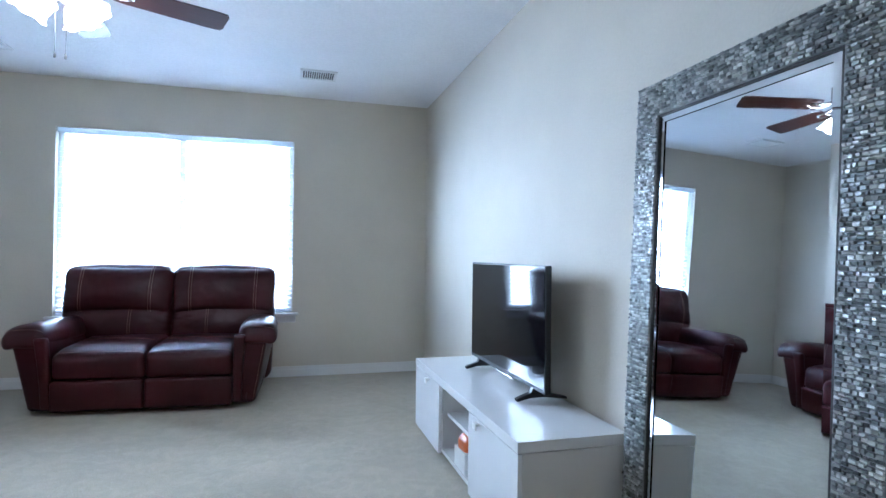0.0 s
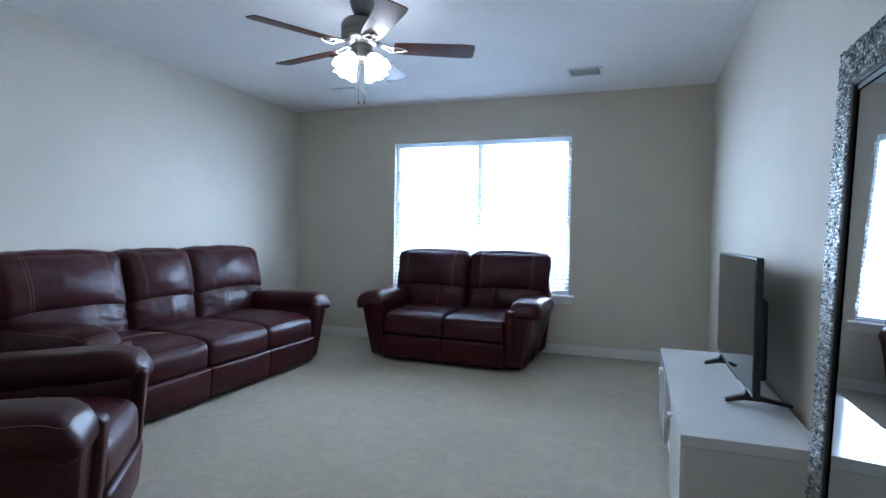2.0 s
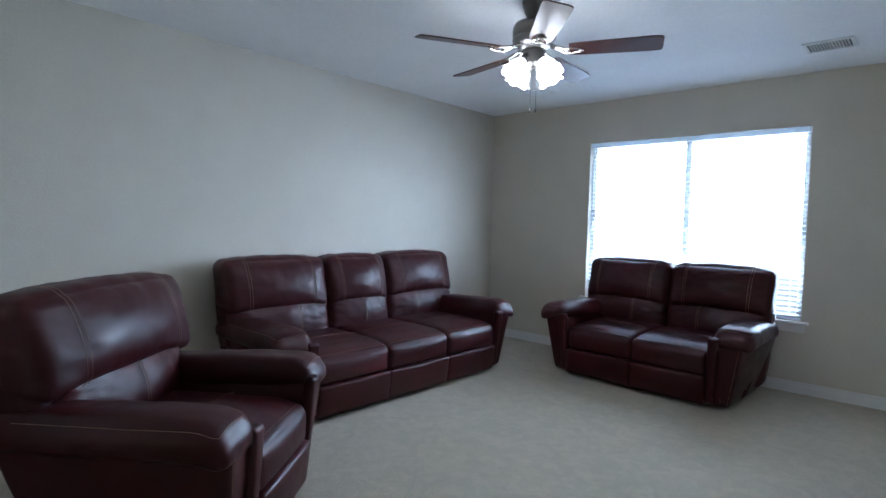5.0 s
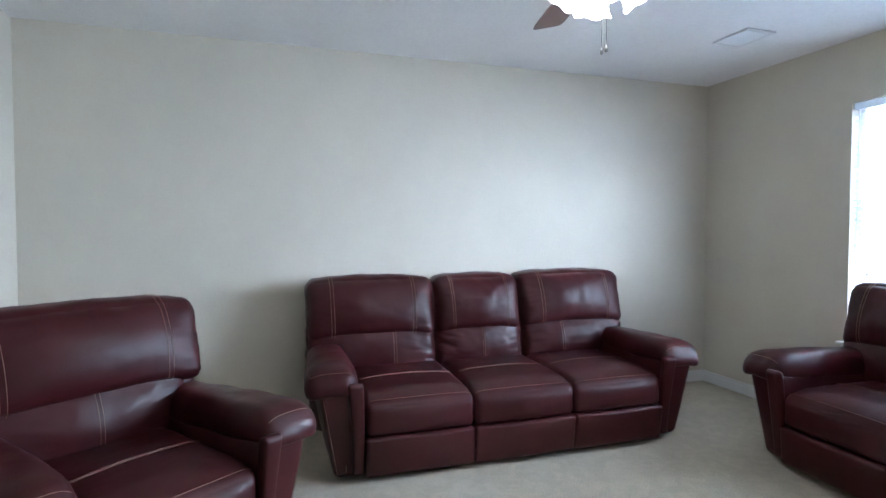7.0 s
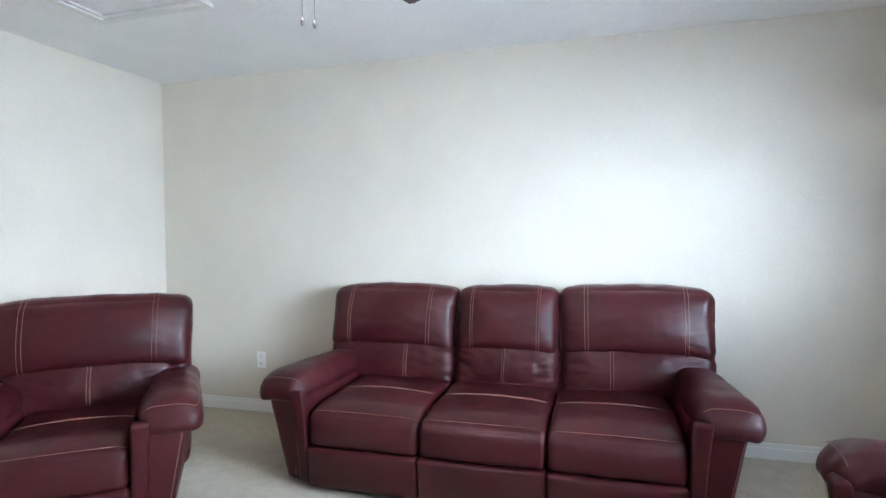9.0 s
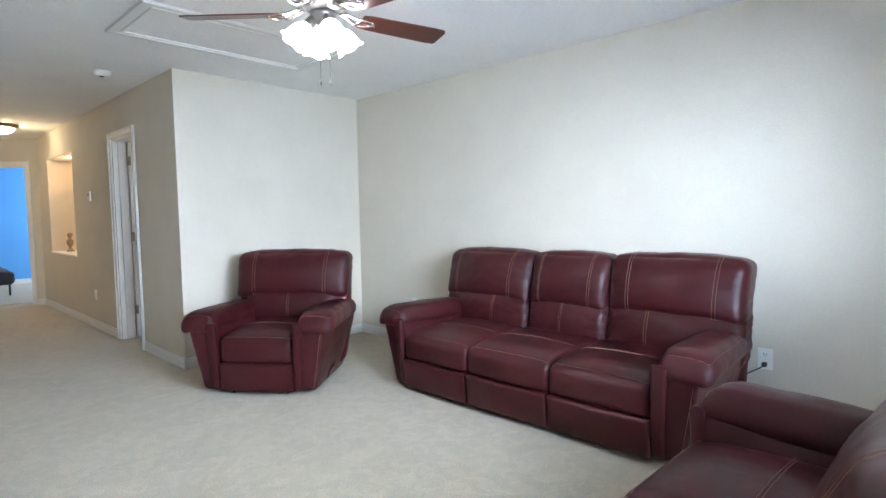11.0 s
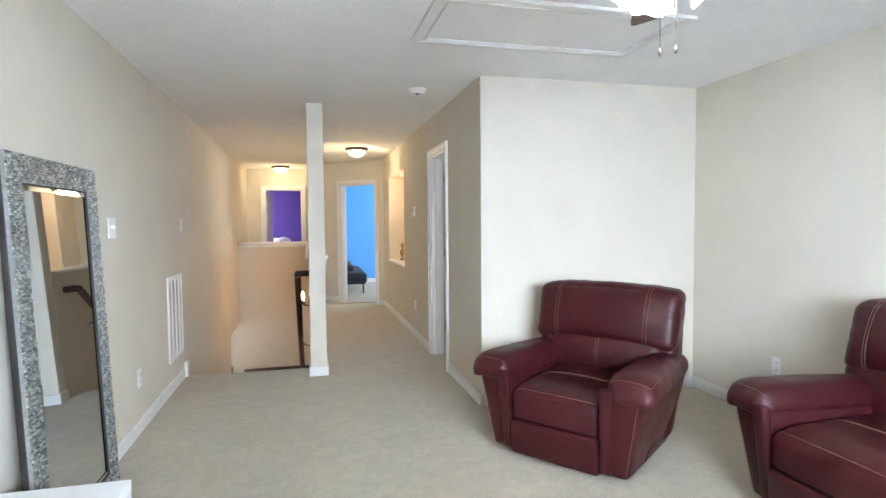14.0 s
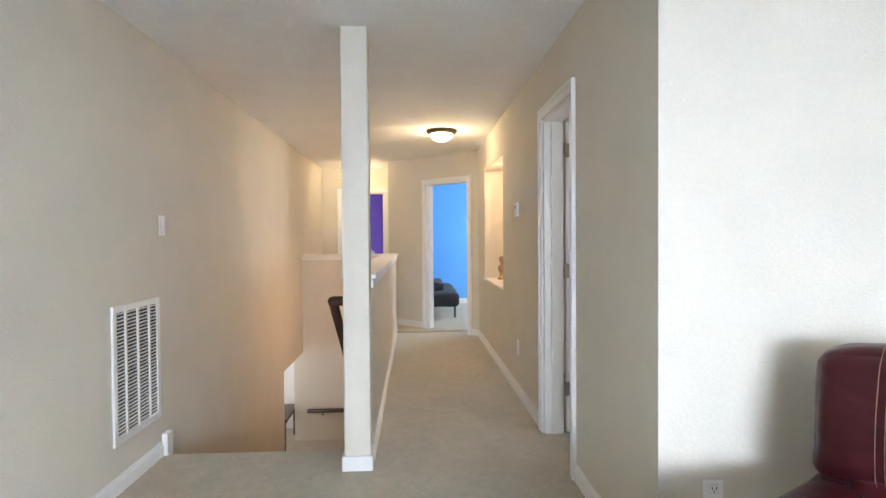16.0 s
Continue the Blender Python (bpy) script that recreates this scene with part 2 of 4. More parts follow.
def box(bm, x0, y0, z0, x1, y1, z1):
    vs = [bm.verts.new((x, y, z)) for z in (z0, z1) for y in (y0, y1) for x in (x0, x1)]
    for f in ((0, 2, 3, 1), (4, 5, 7, 6), (0, 1, 5, 4), (2, 6, 7, 3), (0, 4, 6, 2), (1, 3, 7, 5)):
        bm.faces.new([vs[i] for i in f])
    return vs


def bevel(bm, width, segments=2):
    bmesh.ops.bevel(bm, geom=bm.edges[:], offset=width, segments=segments, affect="EDGES", profile=0.5)


def finish(name, bm, material, smooth=False):
    bmesh.ops.recalc_face_normals(bm, faces=bm.faces[:])
    me = bpy.data.meshes.new(name)
    bm.to_mesh(me)
    bm.free()
    me.materials.append(material)
    if smooth:
        me.polygons.foreach_set("use_smooth", [True] * len(me.polygons))
    return new(name, me)


def part(name, bm, material, parent, label="", smooth=False):
    ob = finish(name, bm, material, smooth)
    ob.parent = parent
    return tagged(ob, label)


def thing(name, label, category, group="", kind="", m=None):
    ob = new(name)
    ob.empty_display_size = 0.1
    tagged(ob, label, category, group, kind)
    if m is not None:
        ob.matrix_world = m
    return ob


def boxes(*bs, b=0.0):
    bm = bmesh.new()
    for q in bs:
        box(bm, *q)
    if b:
        bevel(bm, b)
    return bm


def structure(name, bm, material, label, category):
    return tagged(finish(name, bm, material), label, category, "", "structure")


def rounded(size, r, bulge=(0, 0, 0), warp=None, grow=0.0):
    """A map from the surface of the cube (-1..1) to a padded box: rounded edges, bulging faces, then warp."""
    hx, hy, hz = size[0] / 2 + grow, size[1] / 2 + grow, size[2] / 2 + grow
    rr = min(r, hx, hy, hz)

    def f(p):
        x, y, z = p
        q = Vector((x * hx, y * hy, z * hz))
        inner = Vector((max(-hx + rr, min(hx - rr, q.x)), max(-hy + rr, min(hy - rr, q.y)), max(-hz + rr, min(hz - rr, q.z))))
        d = q - inner
        if d.length > 1e-9:
            q = inner + d.normalized() * rr
        q.x += math.copysign(bulge[0] * (1 - y * y) * (1 - z * z), x) if abs(x) > 0.6 else 0
        q.y += math.copysign(bulge[1] * (1 - x * x) * (1 - z * z), y) if abs(y) > 0.6 else 0
        q.z += math.copysign(bulge[2] * (1 - x * x) * (1 - y * y), z) if abs(z) > 0.6 else 0
        return warp(q) if warp else q

    return f


def spread_params(n, size, r):
    """Values from -1 to 1 with extra steps near the ends, for the rounded edge."""
    e = min(0.9, 1.0 * r / (size / 2))
    ends = [-1 + e * k for k in (0, 0.12, 0.35, 0.65, 1.0)]
    mid = [(-1 + e) + (2 - 2 * e) * k / n for k in range(1, n)]
    return ends + mid + [-v for v in reversed(ends)]


def padded(size, r, n=(6, 6, 6), bulge=(0, 0, 0), warp=None, wrinkle=0.0, seed=0.0, crease=0.0):
    """A bmesh of the padded box; wrinkle: soft dents, crease: narrow folds that run in from the sides."""
    f = rounded(size, r, bulge, warp)
    px, py, pz = (spread_params(n[i], size[i], r) for i in range(3))
    bm = bmesh.new()
    made = {}

    def vert(x, y, z):
        key = (round(x, 5), round(y, 5), round(z, 5))
        if key not in made:
            q = f((x, y, z))
            if wrinkle:
                k = Vector((q.x * 7 + seed, q.y * 7, q.z * 7))
                q = q + Vector((x, y, z)).normalized() * wrinkle * (noise.noise(k) + 0.5 * noise.noise(k * 2.7))
            if crease:
                k = Vector((q.x * 6 + q.z * 9 + seed, q.y * 6 + 2.0, q.z * 26 - abs(q.x) * 5))
                fold = max(0.0, 1 - 3.2 * abs(noise.noise(k))) ** 2
                side = max(0.0, min(1.0, (max(abs(x), abs(z) * 0.8) - 0.25) / 0.6))
                q = q - Vector((x, y, z)).normalized() * crease * fold * side
            made[key] = bm.verts.new(q)
        return made[key]

    def sheet(us, vs, at):
        for i in range(len(us) - 1):
            for j in range(len(vs) - 1):
                c = [vert(*at(us[i], vs[j])), vert(*at(us[i + 1], vs[j])), vert(*at(us[i + 1], vs[j + 1])), vert(*at(us[i], vs[j + 1]))]
                if len(set(c)) == 4 and bm.faces.get(c) is None:
                    bm.faces.new(c)

    for s in (-1, 1):
        sheet(px, py, lambda u, v: (u, v, s))
        sheet(px, pz, lambda u, v: (u, s, v))
        sheet(py, pz, lambda u, v: (s, u, v))
    return bm


def tube(bm, pts, r, sides=6, cap=True):
    """A round bar along points."""
    pts = [Vector(p) for p in pts]
    rings = []
    up = Vector((0, 0, 1))
    for i, p in enumerate(pts):
        d = (pts[min(i + 1, len(pts) - 1)] - pts[max(i - 1, 0)]).normalized()
        a = d.cross(up)
        if a.length < 0.05:
            a = d.cross(Vector((1, 0, 0)))
        a.normalize()
        c = a.cross(d).normalized()
        rad = r[i] if isinstance(r, (list, tuple)) else r
        rings.append([bm.verts.new(p + rad * (math.cos(t) * a + math.sin(t) * c)) for t in (2 * math.pi * k / sides for k in range(sides))])
    for q, w in zip(rings, rings[1:]):
        for k in range(sides):
            bm.faces.new((q[k], q[(k + 1) % sides], w[(k + 1) % sides], w[k]))
    if cap:
        bm.faces.new(rings[0])
        bm.faces.new(list(reversed(rings[-1])))


def lathe(bm, profile, at=(0, 0, 0), n=24, m=None):
    """A turned body: (radius, height) pairs round the z axis."""
    rings = []
    base = Vector(at)
    for r, z in profile:
        ring = []
        for k in range(n):
            a = 2 * math.pi * k / n
            p = Vector((r * math.cos(a), r * math.sin(a), z))
            ring.append(bm.verts.new((m @ p if m else p) + base))
        rings.append(ring)
    for q, w in zip(rings, rings[1:]):
        for k in range(n):
            bm.faces.new((q[k], q[(k + 1) % n], w[(k + 1) % n], w[k]))
    bm.faces.new(list(reversed(rings[0])))
    bm.faces.new(rings[-1])

# ---------------------------------------------------------------- setting
Z0 = -2.9  # underside of the stairwell
SW_X0, SW_Y0, SW_Y1 = 0.25, -0.72, -4.82  # stairwell: west side, top nosing, far end
YP = -6.50  # far hall wall

floor = structure("floor", boxes(
    (XW - T, YS - T, -0.25, XE + T, YN + T, 0.0),
    (XH - T, SW_Y0, -0.25, XE + T, YS - T, 0.0),
    (XH - T, SW_Y1, -0.25, 0.105, SW_Y0, 0.0),
    (XH - T, YP - T, -0.25, XE + T, SW_Y1 - 0.13, 0.0),
    (-4.2, YP - 3.0, -0.25, XH - T, -4.0, 0.0),
    (XH - T, YP - 3.0, -0.25, XE + 2.0, YP - T, 0.0)),
    M_CARPET, "beige cut-pile carpet with trodden patches", "carpet floor")

ceiling = structure("ceiling", boxes((-4.3, YP - 3.2, H, XE + 2.2, YN + T, H + 0.15)), M_CEIL, "white ceiling with an orange-peel texture", "ceiling")

wx0, wx1, wz0, wz1 = WIN
structure("wall_north", boxes(
    (XW - T, YN, 0, wx0, YN + T, H), (wx1, YN, 0, XE + T, YN + T, H),
    (wx0, YN, 0, wx1, YN + T, wz0), (wx0, YN, wz1, wx1, YN + T, H)), M_WALL, "greige painted wall round the window", "wall")
structure("wall_west", boxes((XW - T, YS, 0, XW, YN, H)), M_WALL, "greige painted wall behind the three-seat sofa", "wall")
structure("wall_south", boxes((XW - T, YS - T, 0, XH, YS, H)), M_WALL, "greige painted wall behind the recliner", "wall")
structure("wall_east", boxes(
    (XE, -3.74, Z0, XE + T, YN, H), (XE, SW_Y1, -0.24, XE + T, -3.74, H), (XE, YP, Z0, XE + T, SW_Y1, H)),
    M_WALL, "long greige painted wall beside the television and stairs", "wall")

DY0, DY1, DZ = -0.912, -0.268, 2.05  # bathroom door opening
NY0, NY1, NZ0, NZ1 = -3.87, -2.53, 0.79, 2.08  # art niche
structure("wall_hall", boxes(
    (XH - T, DY1, 0, XH, YS - T, H), (XH - T, DY0, DZ, XH, DY1, H),
    (XH - T, NY1, 0, XH, DY0, H), (XH - T, NY0, 0, XH, NY1, NZ0), (XH - T, NY0, NZ1, XH, NY1, H),
    (XH - T, -4.48, 0, XH, NY0, H)), M_WALL, "greige hall wall with a doorway and a niche", "wall")
structure("niche_lining", boxes(
    (XH - 0.42, NY0 - 0.02, NZ0 - 0.02, XH - 0.40, NY1 + 0.02, NZ1 + 0.02), (XH - 0.40, NY0 - 0.02, NZ0 - 0.02, XH - T, NY0, NZ1),
    (XH - 0.40, NY1, NZ0 - 0.02, XH - T, NY1 + 0.02, NZ1), (XH - 0.40, NY0, NZ0 - 0.02, XH - T, NY1, NZ0),
    (XH - 0.40, NY0 - 0.02, NZ1, XH - T, NY1 + 0.02, NZ1 + 0.02)), M_WALL, "greige recess for ornaments", "niche")

# angled wall with the blue bedroom's doorway: from the hall wall to the far passage
AX, AY = XH, -4.48
ALEN = 1.74
AM = pose(AX, AY, 0, 0, 0, -45)  # local x runs along the wall, local y into the hall
B0, B1 = 0.18, 0.945


def angled(bm):
    bmesh.ops.transform(bm, matrix=AM, verts=bm.verts[:])
    return bm


structure("wall_angled", angled(boxes((0, -T, 0, B0, 0, H), (B1, -T, 0, ALEN, 0, H), (B0, -T, DZ, B1, 0, H))), M_WALL, "greige angled hall wall with a doorway", "wall")
AEX, AEY = (AM @ Vector((ALEN, 0, 0))).xy
structure("wall_passage", boxes((AEX - T, YP, 0, AEX, AEY - 0.002, H)), M_WALL, "greige wall of the far passage", "wall")
P0, P1 = 0.34, 1.05
structure("wall_far", boxes((AEX - T, YP - T, 0, P0, YP, H), (P1, YP - T, 0, XE + T, YP, H), (P0, YP - T, DZ, P1, YP, H)), M_WALL, "greige far wall with a bedroom doorway", "wall")

# half walls round the stairwell
HZ = 1.05
structure("wall_half_long", boxes((0.105, SW_Y1 - 0.13, Z0, SW_X0, -0.55, HZ), (0.105, -0.55, Z0, SW_X0, -0.41, -0.001)), M_WALL, "greige half wall beside the stairs", "half wall")
structure("wall_half_far", boxes((SW_X0, SW_Y1 - 0.13, Z0, XE, SW_Y1, HZ)), M_WALL, "greige half wall across the stairwell", "half wall")
bm = boxes((0.075, SW_Y1 - 0.16, HZ, SW_X0 + 0.03, -0.552, HZ + 0.03), b=0.008)
structure("half_wall_cap", bm, M_TRIM, "white painted cap on the half wall", "cap")
bm = boxes((SW_X0 + 0.032, SW_Y1 - 0.16, HZ, XE - 0.002, SW_Y1 + 0.03, HZ + 0.03), b=0.008)
structure("half_wall_cap", bm, M_TRIM, "white painted cap on the half wall", "cap")
structure("half_wall_moulding", boxes((SW_X0 + 0.002, SW_Y1, HZ - 0.05, XE - 0.002, SW_Y1 + 0.012, HZ - 0.002), (0.093, SW_Y1 - 0.13, HZ - 0.05, 0.105, -0.553, HZ - 0.002)), M_TRIM, "white moulding below the cap", "trim")

post = thing("column", "square greige column from floor to ceiling", "column", kind="structure")
part("shaft", boxes((0.105, -0.548, 0, SW_X0, -0.41, H), b=0.006), M_WALL, post)
part("base_board", boxes((0.092, -0.548, 0.0, SW_X0 + 0.013, -0.397, 0.085), b=0.006), M_TRIM, post, "white base board")

# stairs
for i in range(8):
    top, y = -0.18 * (i + 1), SW_Y0 - 0.255 * i
    st = structure("stair_step", boxes((SW_X0, y - 0.255 if i < 7 else SW_Y1, Z0, XE, y - 0.0, top), b=0.012), M_CARPET, "carpeted stair tread", "step")
structure("foyer_floor", boxes((XE, -6.2, Z0, XE + 2.2, -3.0, -1.44)), M_CARPET, "carpeted lower landing", "floor")
structure("wall_foyer", boxes((XE + T, -5.42, -1.44, XE + 2.2, -5.3, -0.25), (XE + 2.1, -5.3, -1.44, XE + 2.2, -3.0, -0.25), (XE + T, -3.1, -1.44, XE + 2.1, -3.0, -0.25), (XE + T, -5.42, -0.24, XE + 2.2, -3.0, -0.1)), M_WALL, "greige lower landing wall", "wall")

# rooms behind the doorways
structure("wall_bathroom", boxes((-2.7, -2.5, 0, -2.6, 0.6, H), (-2.6, -2.5, 0, XH - T - 0.3, -2.42, H), (-2.6, 0.52, 0, XH - T, 0.62, H)), M_WALL, "greige wall of a dark side room", "wall")
structure("side_room_floor", boxes((-2.6, -2.42, -0.1, XH - T, 0.52, 0.004)), M_TILEFLOOR, "grey tiled side room floor", "floor")
structure("wall_blue", boxes((-4.2, -8.3, 0, 0.2, -8.2, H), (-4.2, -8.2, 0, -4.1, -4.2, H), (0.02, -8.2, 0, 0.08, -6.6, H), (-4.1, -4.3, 0, -1.6, -4.2, H)), M_BLUE, "bright sky-blue bedroom wall", "wall")
structure("blue_room_baseboard", boxes((-4.1, -8.2, 0, 0.02, -8.185, 0.09)), M_TRIM, "white bedroom baseboard", "baseboard")
structure("wall_purple", boxes((0.1, -9.1, 0, 3.2, -9.0, H), (3.1, -9.0, 0, 3.2, YP - T, H), (0.1, -9.0, 0, 0.18, YP - T, H)), M_PURPLE, "deep purple bedroom wall", "wall")


# baseboards
def baseboard(bs, label="white moulded baseboard"):
    """Each run: a board and a thinner moulded lip on top."""
    bm = bmesh.new()
    for x0, y0, x1, y1, nx, ny in bs:
        d, e = 0.014, 0.008
        box(bm, min(x0, x0 + nx * d, x1, x1 + nx * d), min(y0, y0 + ny * d, y1, y1 + ny * d), 0.0, max(x0, x0 + nx * d, x1, x1 + nx * d), max(y0, y0 + ny * d, y1, y1 + ny * d), 0.062)
        box(bm, min(x0, x0 + nx * e, x1, x1 + nx * e), min(y0, y0 + ny * e, y1, y1 + ny * e), 0.062, max(x0, x0 + nx * e, x1, x1 + nx * e), max(y0, y0 + ny * e, y1, y1 + ny * e), 0.088)
    return structure("baseboard", bm, M_TRIM, label, "baseboard")


baseboard([(XW, YN, XE, YN, 0, -1)])
baseboard([(XW, YS, XW, YN - 0.015, 1, 0)])
baseboard([(XW + 0.015, YS, XH + 0.014, YS, 0, 1)])
baseboard([(XE, SW_Y0 + 0.02, XE, YN - 0.015, -1, 0)])
baseboard([(XH, DY1 + 0.07, XH, YS, 1, 0), (XH, -4.475, XH, DY0 - 0.07, 1, 0)])
baseboard([(0.105, SW_Y1 - 0.12, 0.105, -0.56, -1, 0)])
bm = boxes((0.0, 0, 0, B0 - 0.065, 0.014, 0.085), (B1 + 0.065, 0, 0, ALEN, 0.014, 0.085))
structure("baseboard", angled(bm), M_TRIM, "white moulded baseboard", "baseboard")
structure("baseboard_return", boxes((XE - 0.035, SW_Y0 - 0.06, -0.02, XE - 0.001, SW_Y0 + 0.018, 0.13), b=0.004), M_TRIM, "white skirt block at the stair head", "trim")


# door casings: local x across the opening, y out of the wall
def casing(name, w, label, m):
    ob = thing(name, label, "door frame", kind="structure", m=m)
    cw, z = 0.058, DZ
    for nm, q in (("casing_side", (-cw, 0.001, 0, 0, 0.018, z)), ("casing_side", (w, 0.001, 0, w + cw, 0.018, z)), ("casing_head", (-cw, 0.001, z, w + cw, 0.018, z + cw))):
        part(nm, boxes(q, b=0.005), M_TRIM, ob)
    for nm, q in (("casing_lip", (-cw - 0.006, 0.001, 0, -cw + 0.012, 0.026, z + cw + 0.006)), ("casing_lip", (w + cw - 0.012, 0.001, 0, w + cw + 0.006, 0.026, z + cw + 0.006)), ("casing_lip", (-cw, 0.0015, z + cw - 0.012, w + cw, 0.027, z + cw + 0.0065))):
        part(nm, boxes(q, b=0.004), M_TRIM, ob)
    for nm, q in (("jamb", (0.0, -T - 0.004, 0, 0.018, 0.0, z)), ("jamb", (w - 0.018, -T - 0.004, 0, w, 0.0, z)), ("jamb_head", (0.018, -T - 0.004, z - 0.018, w - 0.018, 0.0, z))):
        part(nm, boxes(q), M_TRIM, ob)
    for x in (0.018, w - 0.03):
        part("door_stop", boxes((x, -0.075, 0, x + 0.012, -0.045, z - 0.018)), M_TRIM, ob)
    return ob


casing("door_frame_1", DY1 - DY0, "white moulded casing round the side doorway", pose(XH, DY1, 0, 0, 0, -90))
casing("door_frame_2", B1 - B0, "white moulded casing round the blue bedroom doorway", AM @ pose(B0, 0, 0))
casing("door_frame_3", P1 - P0, "white moulded casing round the purple bedroom doorway", pose(P0, YP, 0))


def panel_door(name, label, m, w=0.70, h=2.03):
    """A six-panel door leaf; local x from the hinge, y its thickness."""
    ob = thing(name, label, "door", kind="structure", m=m)
    part("leaf", boxes((0, 0, 0.012, w, 0.035, h), b=0.003), M_TRIM, ob)
    for x0, x1 in ((0.10, w / 2 - 0.04), (w / 2 + 0.04, w - 0.10)):
        for z0, z1 in ((0.22, 0.78), (0.94, 1.56), (1.70, 1.92)):
            for y in (-0.004, 0.031):
                part("panel", boxes((x0, y, z0, x1, y + 0.008, z1), b=0.003), M_TRIM, ob)
    for y in (-0.045, 0.035):
        bm = bmesh.new()
        lathe(bm, [(0.012, 0), (0.012, 0.015), (0.028, 0.022), (0.030, 0.035), (0.018, 0.045)], (0, 0, 0), 14)
        bmesh.ops.transform(bm, matrix=pose(w - 0.065, 0.035 if y > 0 else 0.0, 0.95, -90 if y > 0 else 90), verts=bm.verts[:])
        part("door_knob", bm, M_BRONZE, ob, "dark bronze knob", True)
    for z in (0.25, 1.02, 1.80):
        part("hinge", boxes((-0.012, -0.004, z, 0.022, -0.0005, z + 0.09)), M_BRIGHT, ob, "bright metal hinge")
    return ob


panel_door("door_1", "white panelled side room door standing open", pose(XH - T - 0.02, DY0 + 0.022, 0, 0, 0, 176), 0.62)
panel_door("door_2", "white panelled purple bedroom door standing open", pose(P1 - 0.02, YP - T - 0.02, 0, 0, 0, -97), 0.70)
panel_door("door_3", "white panelled door on the lower landing", pose(XE + 0.20, -5.296, -1.44, 0, 0, 0), 0.8, 1.18)

# window
win = thing("window_1", "wide white vinyl window behind lowered blinds", "window", kind="structure")
for nm, q in (("window_frame", (wx0, YN + 0.06, wz0, wx0 + 0.045, YN + 0.11, wz1)), ("window_frame", (wx1 - 0.045, YN + 0.06, wz0, wx1, YN + 0.11, wz1)),
              ("window_frame", (wx0 + 0.045, YN + 0.06, wz0, wx1 - 0.045, YN + 0.11, wz0 + 0.045)), ("window_frame", (wx0 + 0.045, YN + 0.06, wz1 - 0.045, wx1 - 0.045, YN + 0.11, wz1)),
              ("mullion", ((wx0 + wx1) / 2 - 0.025, YN + 0.06, wz0 + 0.045, (wx0 + wx1) / 2 + 0.025, YN + 0.11, wz1 - 0.045))):
    part(nm, boxes(q, b=0.004), M_TRIM, win)
for x0, x1 in ((wx0 + 0.045, (wx0 + wx1) / 2 - 0.025), ((wx0 + wx1) / 2 + 0.025, wx1 - 0.045)):
    pane = part("pane", boxes((x0, YN + 0.083, wz0 + 0.045, x1, YN + 0.087, wz1 - 0.045)), M_GLASS, win)
    pane.visible_shadow = False
part("window_sill", boxes((wx0 - 0.05, YN - 0.035, wz0 - 0.022, wx1 + 0.05, YN + 0.06, wz0 - 0.001), b=0.006), M_TRIM, win)
part("apron", boxes((wx0 - 0.03, YN - 0.012, wz0 - 0.085, wx1 + 0.03, YN - 0.001, wz0 - 0.023), b=0.004), M_TRIM, win)

# blinds: head rail, slats, bottom rail, ladder cords
blind = thing("window_blind", "lowered white horizontal blind with open slats", "blind")
part("head_rail", boxes((wx0 + 0.01, YN + 0.003, wz1 - 0.045, wx1 - 0.01, YN + 0.055, wz1 - 0.004), b=0.004), M_BLIND, blind)
bm = bmesh.new()
box(bm, wx0 + 0.012, -0.025, -0.0012, wx1 - 0.012, 0.025, 0.0012)
bmesh.ops.transform(bm, matrix=pose(0, 0, 0, SLAT_TILT), verts=bm.verts[:])
slat0 = part("slat", bm, M_BLIND, blind)
zs = [wz0 + 0.045 + 0.0405 * k for k in range(35)]
slat0.location = (0, YN + 0.030, zs[0])
for z in zs[1:]:
    s = new("slat", slat0.data)
    s.parent = blind
    s.location = (0, YN + 0.030, z)
part("bottom_rail", boxes((wx0 + 0.012, YN + 0.010, wz0 + 0.004, wx1 - 0.012, YN + 0.052, wz0 + 0.022), b=0.003), M_BLIND, blind)
for x in (wx0 + 0.09, (wx0 + wx1) / 2, wx1 - 0.09):
    bm = bmesh.new()
    for y in (YN + 0.004, YN + 0.056):
        tube(bm, [(x, y, wz0 + 0.02), (x, y, wz1 - 0.04)], 0.0012, 5)
    part("ladder_cord", bm, M_BLIND, blind)
bm = bmesh.new()
tube(bm, [(wx0 + 0.05, YN - 0.004, wz1 - 0.05), (wx0 + 0.05, YN - 0.006, wz0 + 0.5)], 0.004, 6)
part("tilt_wand", bm, M_BLIND, blind)

# daylight beyond the window: bright hazy sky, a strip of far trees, and the ground
backdrop = bpy.data.materials.new("bright_haze")
backdrop.use_nodes = True
bn, bl = backdrop.node_tree.nodes, backdrop.node_tree.links
bn.clear()
em = bn.new("ShaderNodeEmission")
em.inputs["Color"].default_value = (0.86, 0.94, 1.0, 1)
em.inputs["Strength"].default_value = BACKDROP
bl.new(em.outputs[0], bn.new("ShaderNodeOutputMaterial").inputs[0])
structure("backdrop", boxes((-60, 70, -12, 60, 70.5, 60)), backdrop, "bright hazy sky far beyond the window", "sky")
structure("ground", boxes((-80, YN + 0.5, -3.6, 80, 69, -3.4)), mat("pale_ground", (0.30, 0.30, 0.26), 0.9, vary=0.2, scale=0.3), "pale sunlit ground outside", "ground")


